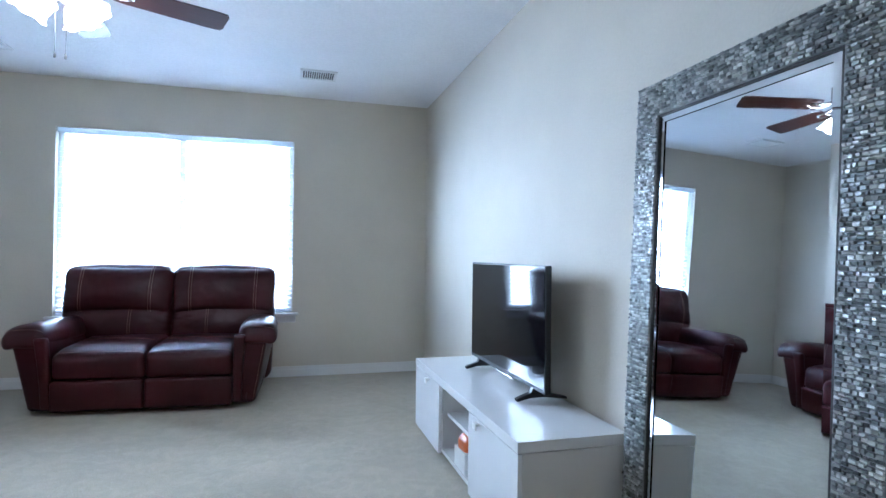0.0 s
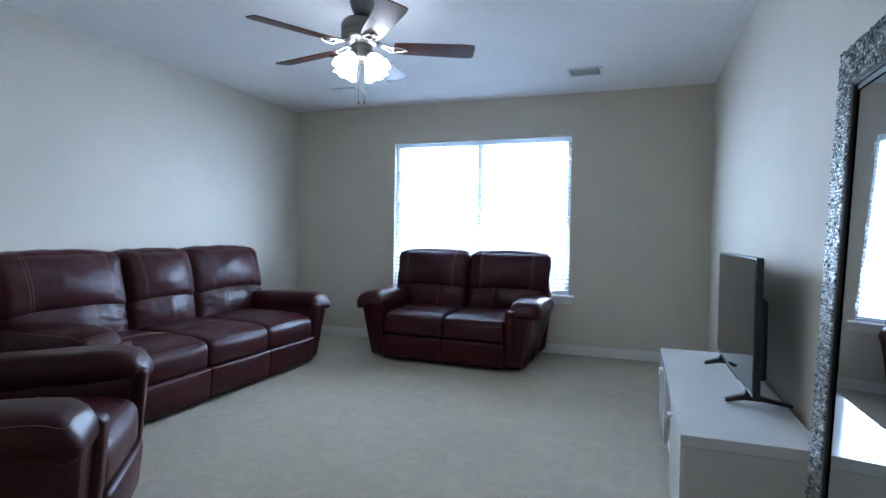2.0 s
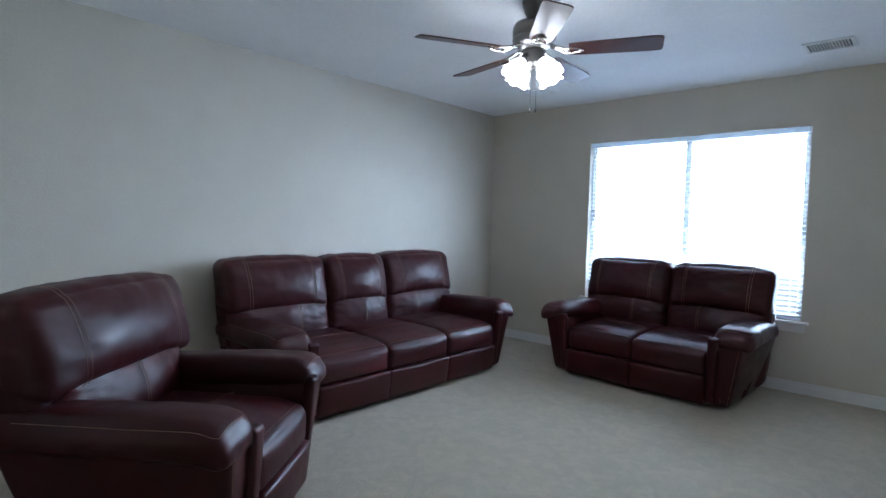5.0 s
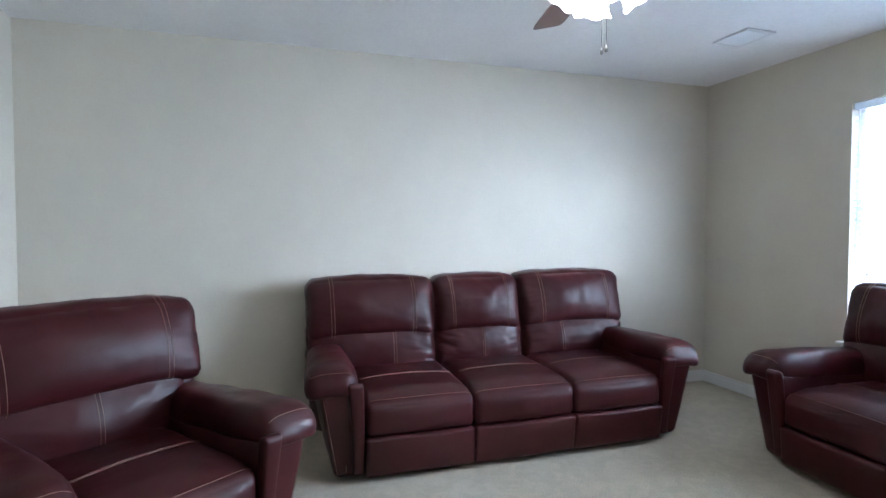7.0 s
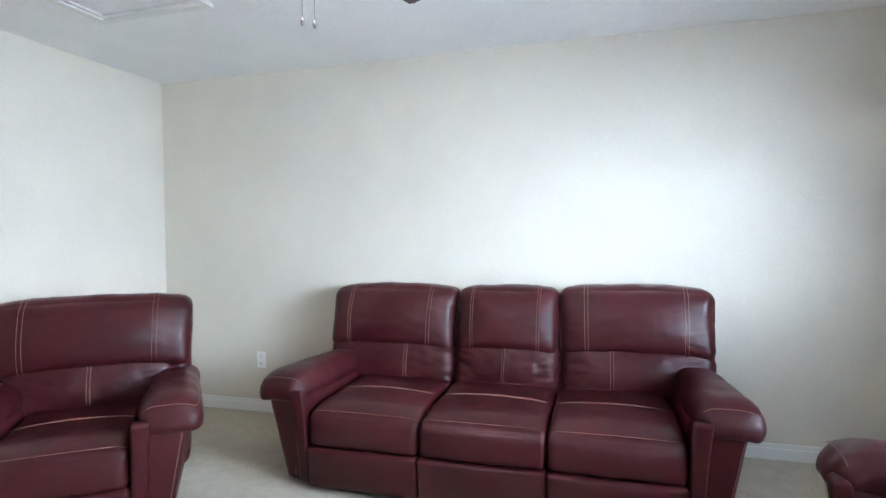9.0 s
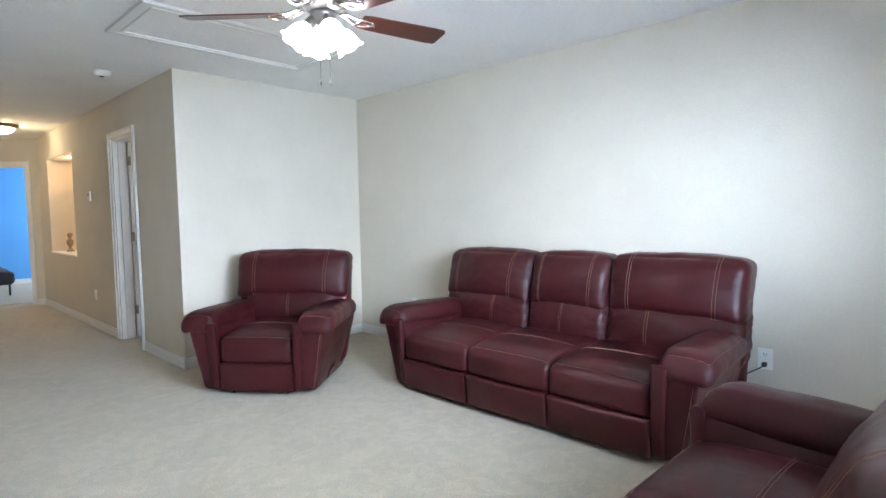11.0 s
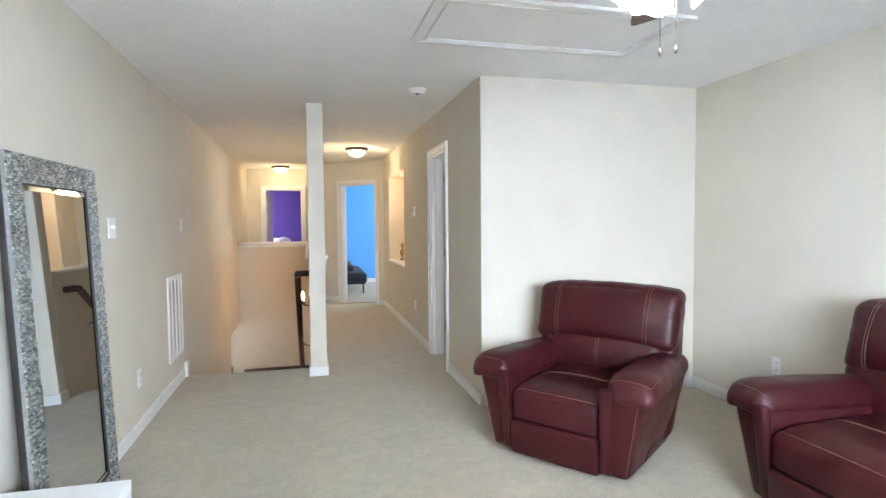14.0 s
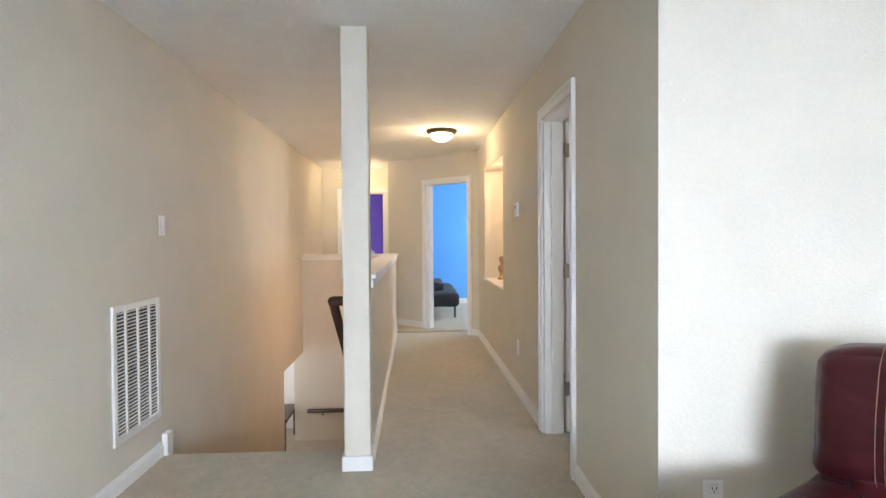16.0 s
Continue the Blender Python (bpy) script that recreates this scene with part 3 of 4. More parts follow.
# ---------------------------------------------------------------- seating
def stitches(f, runs, parent, r=0.0010):
    """Raised thread lines, each a part; each run is a list of points on the cube that f maps."""
    for run in runs:
        bm = bmesh.new()
        tube(bm, [f(p) for p in run], r, 5)
        part("stitching", bm, M_STITCH, parent, "tan contrast stitching", True)


def line(a, b, n=14):
    return [tuple(a[i] + (b[i] - a[i]) * k / n for i in range(3)) for k in range(n + 1)]


def reclining_seat(name, label, seats, heads, depth, m, group, rocker=False, lean=0.06):
    """A leather recliner sofa; local x along it, front at -y. seats: widths of the seats; heads: widths of the back cushions."""
    ob = thing(name, label, "armchair" if len(seats) == 1 else "sofa", group, m=m)
    inner = sum(seats)
    front, back = -depth / 2, depth / 2
    aw = 0.25
    lift = 0.045
    # carcass below the seats, in the leather copy with shade in its colour
    part("base", padded((inner + 0.10, depth - 0.24, 0.22), 0.03, (3, 3, 3), warp=lambda q: Vector((q.x, q.y + 0.02, q.z + lift + 0.125))), M_LEATHER_SHADED, ob, "panel under the seats with shade in its colour", True)

    def shell(q):
        z = q.z + 0.50
        return Vector((q.x, q.y + back - 0.13 + 0.16 * (z - 0.5) + (lean - 0.03 if q.y > 0 and z > 0.35 else 0.0) * min(1.0, (z - 0.35) / 0.2) - max(0, 0.28 - z) * 0.5, z))

    part("back_shell", padded((sum(heads) - 0.02, 0.16, 0.84), 0.06, (8, 3, 10), warp=shell), M_LEATHER, ob, smooth=True)
    x = -inner / 2
    hx = -sum(heads) / 2
    for i, (w, hw) in enumerate(zip(seats, heads)):
        cx, hc = x + w / 2, hx + hw / 2

        def seat_warp(q, cx=cx):
            y = q.y + front + 0.36
            drop = max(0.0, (front + 0.20) - y)
            return Vector((q.x + cx, y, q.z + 0.330 - 0.24 * drop * drop / 0.2 * (0.5 + 5.0 * q.z) + 0.02 * (y - front - 0.3)))

        size = (w - 0.003, 0.66, 0.200)
        c = part("seat_cushion", padded(size, 0.042, (16, 20, 5), (0, 0.016, 0.020), seat_warp, 0.003, i * 3.1), M_LEATHER, ob, smooth=True)
        g = rounded(size, 0.042, (0, 0.016, 0.020), seat_warp, 0.0048)
        stitches(g, [line((-0.97, -0.88, 1), (0.97, -0.88, 1)), line((-0.9, 0.02, 1), (0.9, 0.02, 1)), line((-0.9, 0.055, 1), (0.9, 0.055, 1))], c)

        def foot_warp(q, cx=cx):
            return Vector((q.x + cx, q.y + front + 0.072 + 0.12 * -q.z, q.z + 0.1325))

        part("footrest_panel", padded((w - 0.003, 0.10, 0.203), 0.020, (10, 3, 6), (0, 0.012, 0), foot_warp, 0.004, i * 5.0), M_LEATHER, ob, smooth=True)

        def lumbar_warp(q, cx=hc):
            z = q.z + 0.530
            return Vector((q.x + cx, q.y + back - 0.198 + lean + 0.20 * (z - 0.55), z))

        size = (hw - (0.0 if len(seats) > 1 else 0.16), 0.20, 0.33)
        c = part("lumbar_cushion", padded(size, 0.055, (40, 4, 22), (0, 0.056, 0.01), lumbar_warp, 0.008, i * 7.7 + len(seats), 0.007), M_LEATHER, ob, smooth=True)
        mid = (cx - hc) / (size[0] / 2)
        g = rounded(size, 0.055, (0, 0.056, 0.01), lumbar_warp, 0.006)
        stitches(g, [line((mid - 0.02, -1, -0.7), (mid - 0.02, -1, 0.85)), line((mid + 0.02, -1, -0.7), (mid + 0.02, -1, 0.85))], c)

        def head_warp(q, hc=hc, high=0.012 if i == 2 else 0.0):
            z = q.z + 0.782 + high
            flare = 1.0 + 0.015 * (z - 0.72) / 0.2
            return Vector((q.x * flare + hc, q.y + back - 0.212 + lean + 0.26 * (z - 0.62) - 0.9 * max(0, z - 0.88) ** 2, z - 0.02 * (abs(q.x) / (hw / 2)) ** 4))

        size = (hw - 0.006, 0.20, 0.36)
        c = part("headrest_cushion", padded(size, 0.055, (36, 4, 24), (0.0, 0.068, 0.012), head_warp, 0.006, i * 11.3 + len(seats), 0.003), M_LEATHER, ob, smooth=True)
        g = rounded(size, 0.055, (0.0, 0.068, 0.012), head_warp, 0.005)
        runs = []
        for sx in (-1, 1):
            for e in (0.60, 0.645):
                runs.append(line((sx * e, -1, -0.95), (sx * e, -1, 0.97)) + line((sx * e, -0.9, 1), (sx * e, 0.2, 1), 5))
        stitches(g, runs, c)
        x += w
        hx += hw
    # arms
    for sx in (-1, 1):
        def side_warp(q, sx=sx):
            z = q.z + 0.262
            k = max(0.0, min(1.0, (z - 0.03) / 0.50))
            out = inner / 2 + 0.105 + sx * 0.0
            xx = out + q.x + (0.052 if q.x > 0 else 0.0) * k * 1.7 - (0.055 if q.x > 0 else 0.014 - 0.05 * k ** 4)
            yy = q.y
            if q.y < 0:
                yy -= 0.05 * k - 0.018
            else:
                yy -= 0.16 * (1 - k) ** 1.6
            return Vector((sx * xx, yy + 0.01, z))

        arm = part("arm_side", padded((0.19, depth - 0.10, 0.464), 0.03, (4, 8, 8), (0.012, 0.0, 0), side_warp, 0.002, sx), M_LEATHER, ob, smooth=True)
        g = rounded((0.19, depth - 0.10, 0.464), 0.03, (0.012, 0.0, 0), side_warp, 0.0035)
        stitches(g, [line((0.82, -1, -0.9), (0.82, -1, 0.75))], arm)
        # rolled band that runs down from the arm pad beside the seat

        def front_warp(q, sx=sx):
            z = q.z + 0.277
            k = max(0.0, min(1.0, (z - 0.03) / 0.50))
            half = 0.030 + 0.012 * k * k
            xx = inner / 2 + 0.030 + 0.022 * k * k + q.x / 0.075 * half
            return Vector((sx * xx, front + 0.076 - 0.046 * k + q.y, z))

        part("arm_front_band", padded((0.15, 0.05, 0.47), 0.024, (6, 2, 8), (0, 0.006, 0), front_warp, 0.002, sx), M_LEATHER, arm, smooth=True)

        def pad_warp(q, sx=sx):
            y = q.y + 0.0
            z = q.z + 0.530
            t = max(0.0, (front + 0.16) - y)
            z -= 2.6 * t * t
            fwd = max(0.0, min(1.0, (back - 0.2 - y) / (depth - 0.2)))
            z -= 0.025 * (1 - fwd)
            width = (0.80 + 0.24 * fwd) * (1 - 5.0 * t * t)
            xx = inner / 2 + 0.124 + 0.030 * fwd + q.x * width
            if q.x < 0:
                xx += 0.022 * max(0.0, fwd - 0.55) / 0.45 * (-q.x / 0.14)
            z -= 1.7 * max(0.0, q.x - 0.02) ** 2 + 3.0 * max(0.0, -q.x - 0.05) ** 2
            return Vector((sx * xx, y - 0.005, z))

        size = (0.28, depth - 0.06, 0.122)
        pad = part("arm_pad", padded(size, 0.056, (12, 20, 3), (0.0, 0.01, 0.014), pad_warp, 0.006, sx * 9), M_LEATHER, ob, smooth=True)
        g = rounded(size, 0.056, (0.0, 0.01, 0.014), pad_warp, 0.004)
        stitches(g, [line((-0.85, -0.93, 1), (0.80, -0.93, 1)) + line((0.86, -0.88, 0.95), (0.9, -0.2, 0.9), 8) + line((0.9, -0.1, 0.9), (0.9, 0.75, 0.9), 8)], pad)
    # feet
    if rocker:
        for sx in (-1, 1):
            bm = bmesh.new()
            tube(bm, [(sx * 0.20, front + 0.16, 0.055), (sx * 0.20, front + 0.13, 0.02), (sx * 0.20, front + 0.10, 0.012)], 0.011, 8)
            box(bm, sx * 0.20 - 0.03, front + 0.15, 0.0, sx * 0.20 + 0.03, back - 0.2, 0.05)
            part("rocker_foot", bm, M_BLACK, ob, "black metal foot")
    else:
        for sx in (-1, 1):
            for y in (front + 0.22, back - 0.26):
                bm = bmesh.new()
                lathe(bm, [(0.022, 0), (0.026, 0.01), (0.026, 0.06)], (sx * (inner / 2 - 0.06), y, 0), 12)
                part("foot", bm, M_BLACK, ob, "short black foot")
    return ob


G = "matching oxblood leather recliners"
reclining_seat("sofa", "three-seat oxblood leather reclining sofa with tan stitching", (0.578, 0.595, 0.578), (0.805, 0.605, 0.805), 0.95, pose(-2.235, 3.43, 0, 0, 0, 90), G)
reclining_seat("loveseat", "two-seat oxblood leather reclining loveseat below the window", (0.55, 0.55), (0.765, 0.765), 0.93, pose(-0.748, 5.074, 0, 0, 0, -3.0), G, lean=0.03)
reclining_seat("recliner", "single oxblood leather rocker recliner with tan stitching", (0.53,), (0.935,), 0.93, pose(-1.375, 1.60, 0, 0, 0, 127.5), G, True)

# ---------------------------------------------------------------- television and its bench
SY0, SY1, SX0, SX1, SZ = 2.38, 3.95, 0.912, 1.345, 0.43
bench = thing("tv_bench", "white high-gloss low television bench with two doors", "tv bench")
part("top", boxes((SX0, SY0, SZ - 0.04, SX1, SY1, SZ), b=0.002), M_WHITE_GLOSS, bench, "glossy white top")
part("bottom", boxes((SX0 + 0.022, SY0 + 0.018, 0.035, SX1, SY1 - 0.018, 0.053)), M_WHITE_SIDE, bench)
part("plinth", boxes((SX0 + 0.05, SY0 + 0.03, 0.0, SX0 + 0.066, SY1 - 0.03, 0.034)), M_WHITE_SIDE, bench)
part("back_panel", boxes((SX1 - 0.006, SY0 + 0.02, 0.054, SX1, SY1 - 0.02, SZ - 0.041)), M_WHITE_SIDE, bench)
for y in (SY0, SY1 - 0.018):
    part("side_panel", boxes((SX0 + 0.020, y, 0.0, SX1, y + 0.018, SZ - 0.042), b=0.001), M_WHITE_SIDE, bench)
DW = 0.525
for y in (SY0 + DW, SY1 - DW - 0.018):
    part("divider", boxes((SX0 + 0.022, y, 0.054, SX1 - 0.007, y + 0.018, SZ - 0.042)), M_WHITE_SIDE, bench)
part("shelf", boxes((SX0 + 0.05, SY0 + DW + 0.019, 0.225, SX1 - 0.007, SY1 - DW - 0.019, 0.243)), M_WHITE_SIDE, bench)
for y0, y1, hy in ((SY0 + 0.001, SY0 + DW + 0.012, SY0 + DW - 0.14), (SY1 - DW - 0.012, SY1 - 0.001, SY1 - DW + 0.18)):
    d = part("door", boxes((SX0 + 0.001, y0, 0.03, SX0 + 0.019, y1, SZ - 0.044), b=0.0015), M_WHITE_GLOSS, bench, "glossy white door")
    part("handle", boxes((SX0 - 0.020, hy, SZ - 0.062, SX0 + 0.0005, hy + 0.045, SZ - 0.052), (SX0 - 0.020, hy, SZ - 0.080, SX0 - 0.014, hy + 0.045, SZ - 0.052), b=0.002), M_PLATE, d, "white tab handle")

tub = thing("storage_tub", "white carton with an orange lining on the bench shelf", "box")
part("carton", boxes((SX0 + 0.025, SY0 + 0.66, 0.0535, SX0 + 0.18, SY0 + 0.82, 0.15), b=0.004), M_PAPER, tub)
part("orange_bag", padded((0.12, 0.14, 0.09), 0.035, (4, 4, 3), (0, 0, 0.01), lambda q: Vector((q.x + SX0 + 0.09, q.y + SY0 + 0.74, q.z + 0.165)), 0.012, 2.0), M_ORANGE, tub, "crumpled orange bag", True)

tv = thing("television", "flat black television on two splayed feet", "television")
TX, TY0, TY1, TZ0, TZ1 = 1.195, 2.748, 3.718, 0.482, 1.032
part("bezel", boxes((TX + 0.001, TY0, TZ0, TX + 0.028, TY1, TZ1), b=0.004), M_BLACK, tv)
part("screen", boxes((TX - 0.001, TY0 + 0.008, TZ0 + 0.02, TX + 0.004, TY1 - 0.008, TZ1 - 0.008)), M_SCREEN, tv, "glossy dark screen")
part("rear_housing", padded((0.05, 0.70, 0.34), 0.02, (2, 4, 4), warp=lambda q: Vector((q.x + TX + 0.052, q.y + (TY0 + TY1) / 2, q.z + 0.69))), M_BLACK, tv)
part("bottom_lip", boxes((TX - 0.003, TY0 + 0.33, TZ0 - 0.008, TX + 0.02, TY1 - 0.33, TZ0 - 0.0005), b=0.002), M_BRIGHT, tv, "silver lower trim")
for y in (2.875, 3.585):
    bm = bmesh.new()
    prof = [(-0.075, 0.0), (-0.078, 0.012), (-0.01, 0.036), (0.0, 0.06), (0.03, 0.06), (0.045, 0.036), (0.165, 0.010), (0.165, 0.0), (0.06, 0.014), (-0.01, 0.014)]
    sides = [[bm.verts.new((TX + px, y + s * 0.014, SZ + pz + 0.0005)) for px, pz in prof] for s in (-1, 1)]
    bm.faces.new(sides[0])
    bm.faces.new(list(reversed(sides[1])))
    for k in range(len(prof)):
        bm.faces.new((sides[0][k], sides[1][k], sides[1][(k + 1) % len(prof)], sides[0][(k + 1) % len(prof)]))
    part("foot", bm, M_BLACK, tv, "splayed black foot")
# ---------------------------------------------------------------- leaning mirror with a chip mosaic frame
MY0, MY1, MH, FW = 1.435, 2.288, 1.655, 0.118
LEAN_X0, LEAN_X1 = 1.268, 1.332
lean = math.degrees(math.asin((LEAN_X1 - LEAN_X0) / MH))
mirror = thing("floor_mirror", "tall leaning mirror with a silver-grey mosaic chip frame", "mirror")
mirror.matrix_world = pose(LEAN_X0 - 0.008, (MY0 + MY1) / 2, 0, 0, 0, -0.3) @ pose(0, -(MY0 + MY1) / 2, 0.0, 0, lean, 0)
# local: x thickness (room side at -x), y along the wall, z up
part("backing", boxes((0.004, MY0, 0.002, 0.03, MY1, MH), b=0.004), M_DARK_EDGE, mirror, "dark back board")
part("glass", boxes((-0.002, MY0 + FW, FW, 0.0035, MY1 - FW, MH - FW)), M_MIRROR, mirror, "smudged mirror glass")
bev = bmesh.new()
g0, g1, h0, h1, bw = MY0 + FW, MY1 - FW, FW, MH - FW, 0.022
for a, b_, c, d in (((g0, h0), (g1, h0), (g1 - bw, h0 + bw), (g0 + bw, h0 + bw)), ((g1, h0), (g1, h1), (g1 - bw, h1 - bw), (g1 - bw, h0 + bw)),
                    ((g1, h1), (g0, h1), (g0 + bw, h1 - bw), (g1 - bw, h1 - bw)), ((g0, h1), (g0, h0), (g0 + bw, h0 + bw), (g0 + bw, h1 - bw))):
    bev.faces.new([bev.verts.new(p) for p in ((-0.003, *a), (-0.003, *b_), (-0.0055, *c), (-0.0055, *d))])
part("bevelled_edge", bev, M_MIRROR, mirror, "bevelled glass edge")
part("inner_lip", boxes((-0.007, g0 - 0.006, h0 - 0.006, 0.003, g0 + 0.001, h1 + 0.006), (-0.007, g1 - 0.001, h0 - 0.006, 0.003, g1 + 0.006, h1 + 0.006),
                        (-0.007, g0 + 0.001, h0 - 0.006, 0.003, g1 - 0.001, h0 + 0.001), (-0.007, g0 + 0.001, h1 - 0.001, 0.003, g1 - 0.001, h1 + 0.006)), M_DARK_EDGE, mirror, "dark inner lip")
rails = []
for nm, q in (("frame_side", (-0.010, MY0, 0, 0.0035, MY0 + FW - 0.007, MH)), ("frame_side", (-0.010, MY1 - FW + 0.007, 0, 0.0035, MY1, MH)),
              ("frame_top", (-0.010, MY0 + FW - 0.007, MH - FW + 0.007, 0.0035, MY1 - FW + 0.007, MH)), ("frame_bottom", (-0.010, MY0 + FW - 0.007, 0, 0.0035, MY1 - FW + 0.007, FW - 0.007))):
    rails.append(part(nm, boxes(q), M_GROUT, mirror, "grey mosaic base"))
rng = random.Random(5)


def chip(bm, y, z, w, h):
    t = 0.0035 + rng.random() * 0.003
    e = 0.0012
    tilt = (rng.random() - 0.5) * 0.003
    x = -0.0095
    vs = [bm.verts.new((x, y + a * w / 2, z + b * h / 2)) for a, b in ((-1, -1), (1, -1), (1, 1), (-1, 1))]
    ts = [bm.verts.new((x - t + tilt * a, y + a * (w / 2 - e), z + b * (h / 2 - e))) for a, b in ((-1, -1), (1, -1), (1, 1), (-1, 1))]
    bm.faces.new(ts)
    for k in range(4):
        bm.faces.new((vs[k], vs[(k + 1) % 4], ts[(k + 1) % 4], ts[k]))


chips = (bmesh.new(), bmesh.new())
singles = 0
for rail_, y0, y1, z0, z1 in ((rails[0], MY0, MY0 + FW - 0.008, 0, MH), (rails[1], MY1 - FW + 0.008, MY1, 0, MH), (rails[2], MY0 + FW - 0.008, MY1 - FW + 0.008, MH - FW + 0.008, MH), (rails[3], MY0 + FW - 0.008, MY1 - FW + 0.008, 0, FW - 0.008)):
    z = z0
    while z < z1 - 0.004:
        hh = rng.uniform(0.008, 0.012)
        hh = min(hh, z1 - z)
        y = y0
        while y < y1 - 0.004:
            ww = min(rng.uniform(0.011, 0.022), y1 - y)
            kind = 1 if rng.random() < 0.45 else 0
            args = (y + ww / 2, z + hh / 2 + rng.uniform(-0.001, 0.001), ww - 0.0018, hh - 0.0018)
            if rail_ is rails[0] and 1.02 < z < 1.30 and singles < 300:
                bm = bmesh.new()
                chip(bm, *args)
                part("chip", bm, (M_TILE, M_TILE_DARK)[kind], rail_)
                singles += 1
            else:
                chip(chips[kind], *args)
            y += ww
        z += hh
for bm, mt, lb in ((chips[0], M_TILE, "silver mosaic of small chips"), (chips[1], M_TILE_DARK, "dark grey mosaic of small chips")):
    tagged(part("mosaic", bm, mt, mirror), lb, kind="stuff")

# ---------------------------------------------------------------- ceiling fan
FX, FY, HC = -0.765, 3.188, H - 0.015
fan = thing("ceiling_fan", "five-blade cherry and pewter ceiling fan with lit glass shades", "ceiling fan", m=pose(FX, FY, 0.015))
bm = bmesh.new()
lathe(bm, [(0.030, HC - 0.092), (0.042, HC - 0.088), (0.056, HC - 0.060), (0.066, HC - 0.030), (0.071, HC - 0.018), (0.071, HC - 0.001)], n=28)
part("canopy", bm, M_NICKEL, fan, smooth=True)
bm = bmesh.new()
lathe(bm, [(0.013, 2.31), (0.013, HC - 0.085)], n=12)
part("down_rod", bm, M_NICKEL, fan, smooth=True)
bm = bmesh.new()
lathe(bm, [(0.060, 2.170), (0.085, 2.185), (0.108, 2.200), (0.118, 2.220), (0.118, 2.230), (0.112, 2.236), (0.118, 2.241), (0.118, 2.285), (0.105, 2.310), (0.05, 2.320), (0.02, 2.325)], n=32)
part("motor_housing", bm, M_NICKEL, fan, "pewter motor housing", True)
bm = bmesh.new()
lathe(bm, [(0.02, 2.070), (0.045, 2.080), (0.052, 2.105), (0.050, 2.135), (0.060, 2.155), (0.062, 2.171)], n=24)
part("switch_housing", bm, M_NICKEL, fan, smooth=True)
BZ = 2.165


def blade_mesh():
    bm = bmesh.new()
    top, low = [], []
    outline = [(0.19, -0.052), (0.24, -0.060), (0.60, -0.070), (0.645, -0.066), (0.655, -0.050), (0.655, 0.050), (0.645, 0.066), (0.60, 0.070), (0.24, 0.060), (0.19, 0.052)]
    top = [bm.verts.new((x, y, 0.003)) for x, y in outline]
    low = [bm.verts.new((x, y, -0.003)) for x, y in outline]
    bm.faces.new(top)
    bm.faces.new(list(reversed(low)))
    for k in range(len(outline)):
        bm.faces.new((top[k], low[k], low[(k + 1) % len(outline)], top[(k + 1) % len(outline)]))
    bmesh.ops.transform(bm, matrix=pose(0, 0, 0, -12), verts=bm.verts[:])
    return bm


first = None
for k in range(5):
    turn = pose(0, 0, BZ, 0, 0, FAN_TURN + 72 * k)
    if first is None:
        bl_ = part("blade", blade_mesh(), M_BLADE, fan, "cherry wood blade")
        first = bl_.data
        bm = bmesh.new()
        for s in (-1, 1):
            tube(bm, [(0.09, s * 0.012, 0.022), (0.13, s * 0.020, 0.010), (0.165, s * 0.034, -0.006), (0.20, s * 0.038, -0.008), (0.235, s * 0.026, -0.008), (0.262, 0.0, -0.008)], [0.009, 0.009, 0.008, 0.007, 0.007, 0.007], 8)
        box(bm, 0.17, -0.034, -0.012, 0.182, 0.034, -0.004)
        br = part("blade_bracket", bm, M_BRIGHT, bl_, "bright scrolled blade arm", True)
        bracket = br.data
    else:
        bl_ = new("blade", first)
        bl_.parent = fan
        tagged(bl_, "cherry wood blade")
        br = new("blade_bracket", bracket)
        br.parent = bl_
        tagged(br, "bright scrolled blade arm")
    bl_.matrix_local = turn
for k in range(4):
    az = radians(-16 + 90 * k)
    tilt = pose(0.055 * math.cos(az), 0.055 * math.sin(az), 2.135, 0, 0, math.degrees(az)) @ pose(0, 0, 0, 0, 146, 0)
    bm = bmesh.new()
    lathe(bm, [(0.012, -0.01), (0.016, 0.0), (0.022, 0.03), (0.024, 0.045)], n=16, m=tilt.to_3x3(), at=tilt.translation)
    arm = part("light_arm", bm, M_NICKEL, fan, smooth=True)
    bm = bmesh.new()
    n = 32
    rings = []
    for r, z, w in ((0.024, 0.042, 0), (0.040, 0.060, 0), (0.052, 0.085, 0), (0.056, 0.110, 0.02), (0.061, 0.128, 0.04), (0.070, 0.140, 0.07)):
        rings.append([bm.verts.new(tilt @ Vector((r * (1 + w * math.cos(6 * a)) * math.cos(a), r * (1 + w * math.cos(6 * a)) * math.sin(a), z + 0.05 * w * math.cos(6 * a)))) for a in (2 * math.pi * j / n for j in range(n))])
    for q, w in zip(rings, rings[1:]):
        for j in range(n):
            bm.faces.new((q[j], q[(j + 1) % n], w[(j + 1) % n], w[j]))
    bm.faces.new(rings[0])
    part("glass_shade", bm, M_SHADE, arm, "lit frosted tulip shade", True)
for dx, dy, zz in ((0.022, 0.0, 1.835), (-0.022, 0.012, 1.842)):
    bm = bmesh.new()
    tube(bm, [(dx, dy, 2.075), (dx, dy, zz + 0.02)], 0.0012, 5)
    lathe(bm, [(0.002, zz + 0.022), (0.005, zz + 0.014), (0.005, zz + 0.004), (0.002, zz)], (dx, dy, 0), 8)
    part("pull_chain", bm, M_NICKEL, fan)

# ---------------------------------------------------------------- ceiling fittings


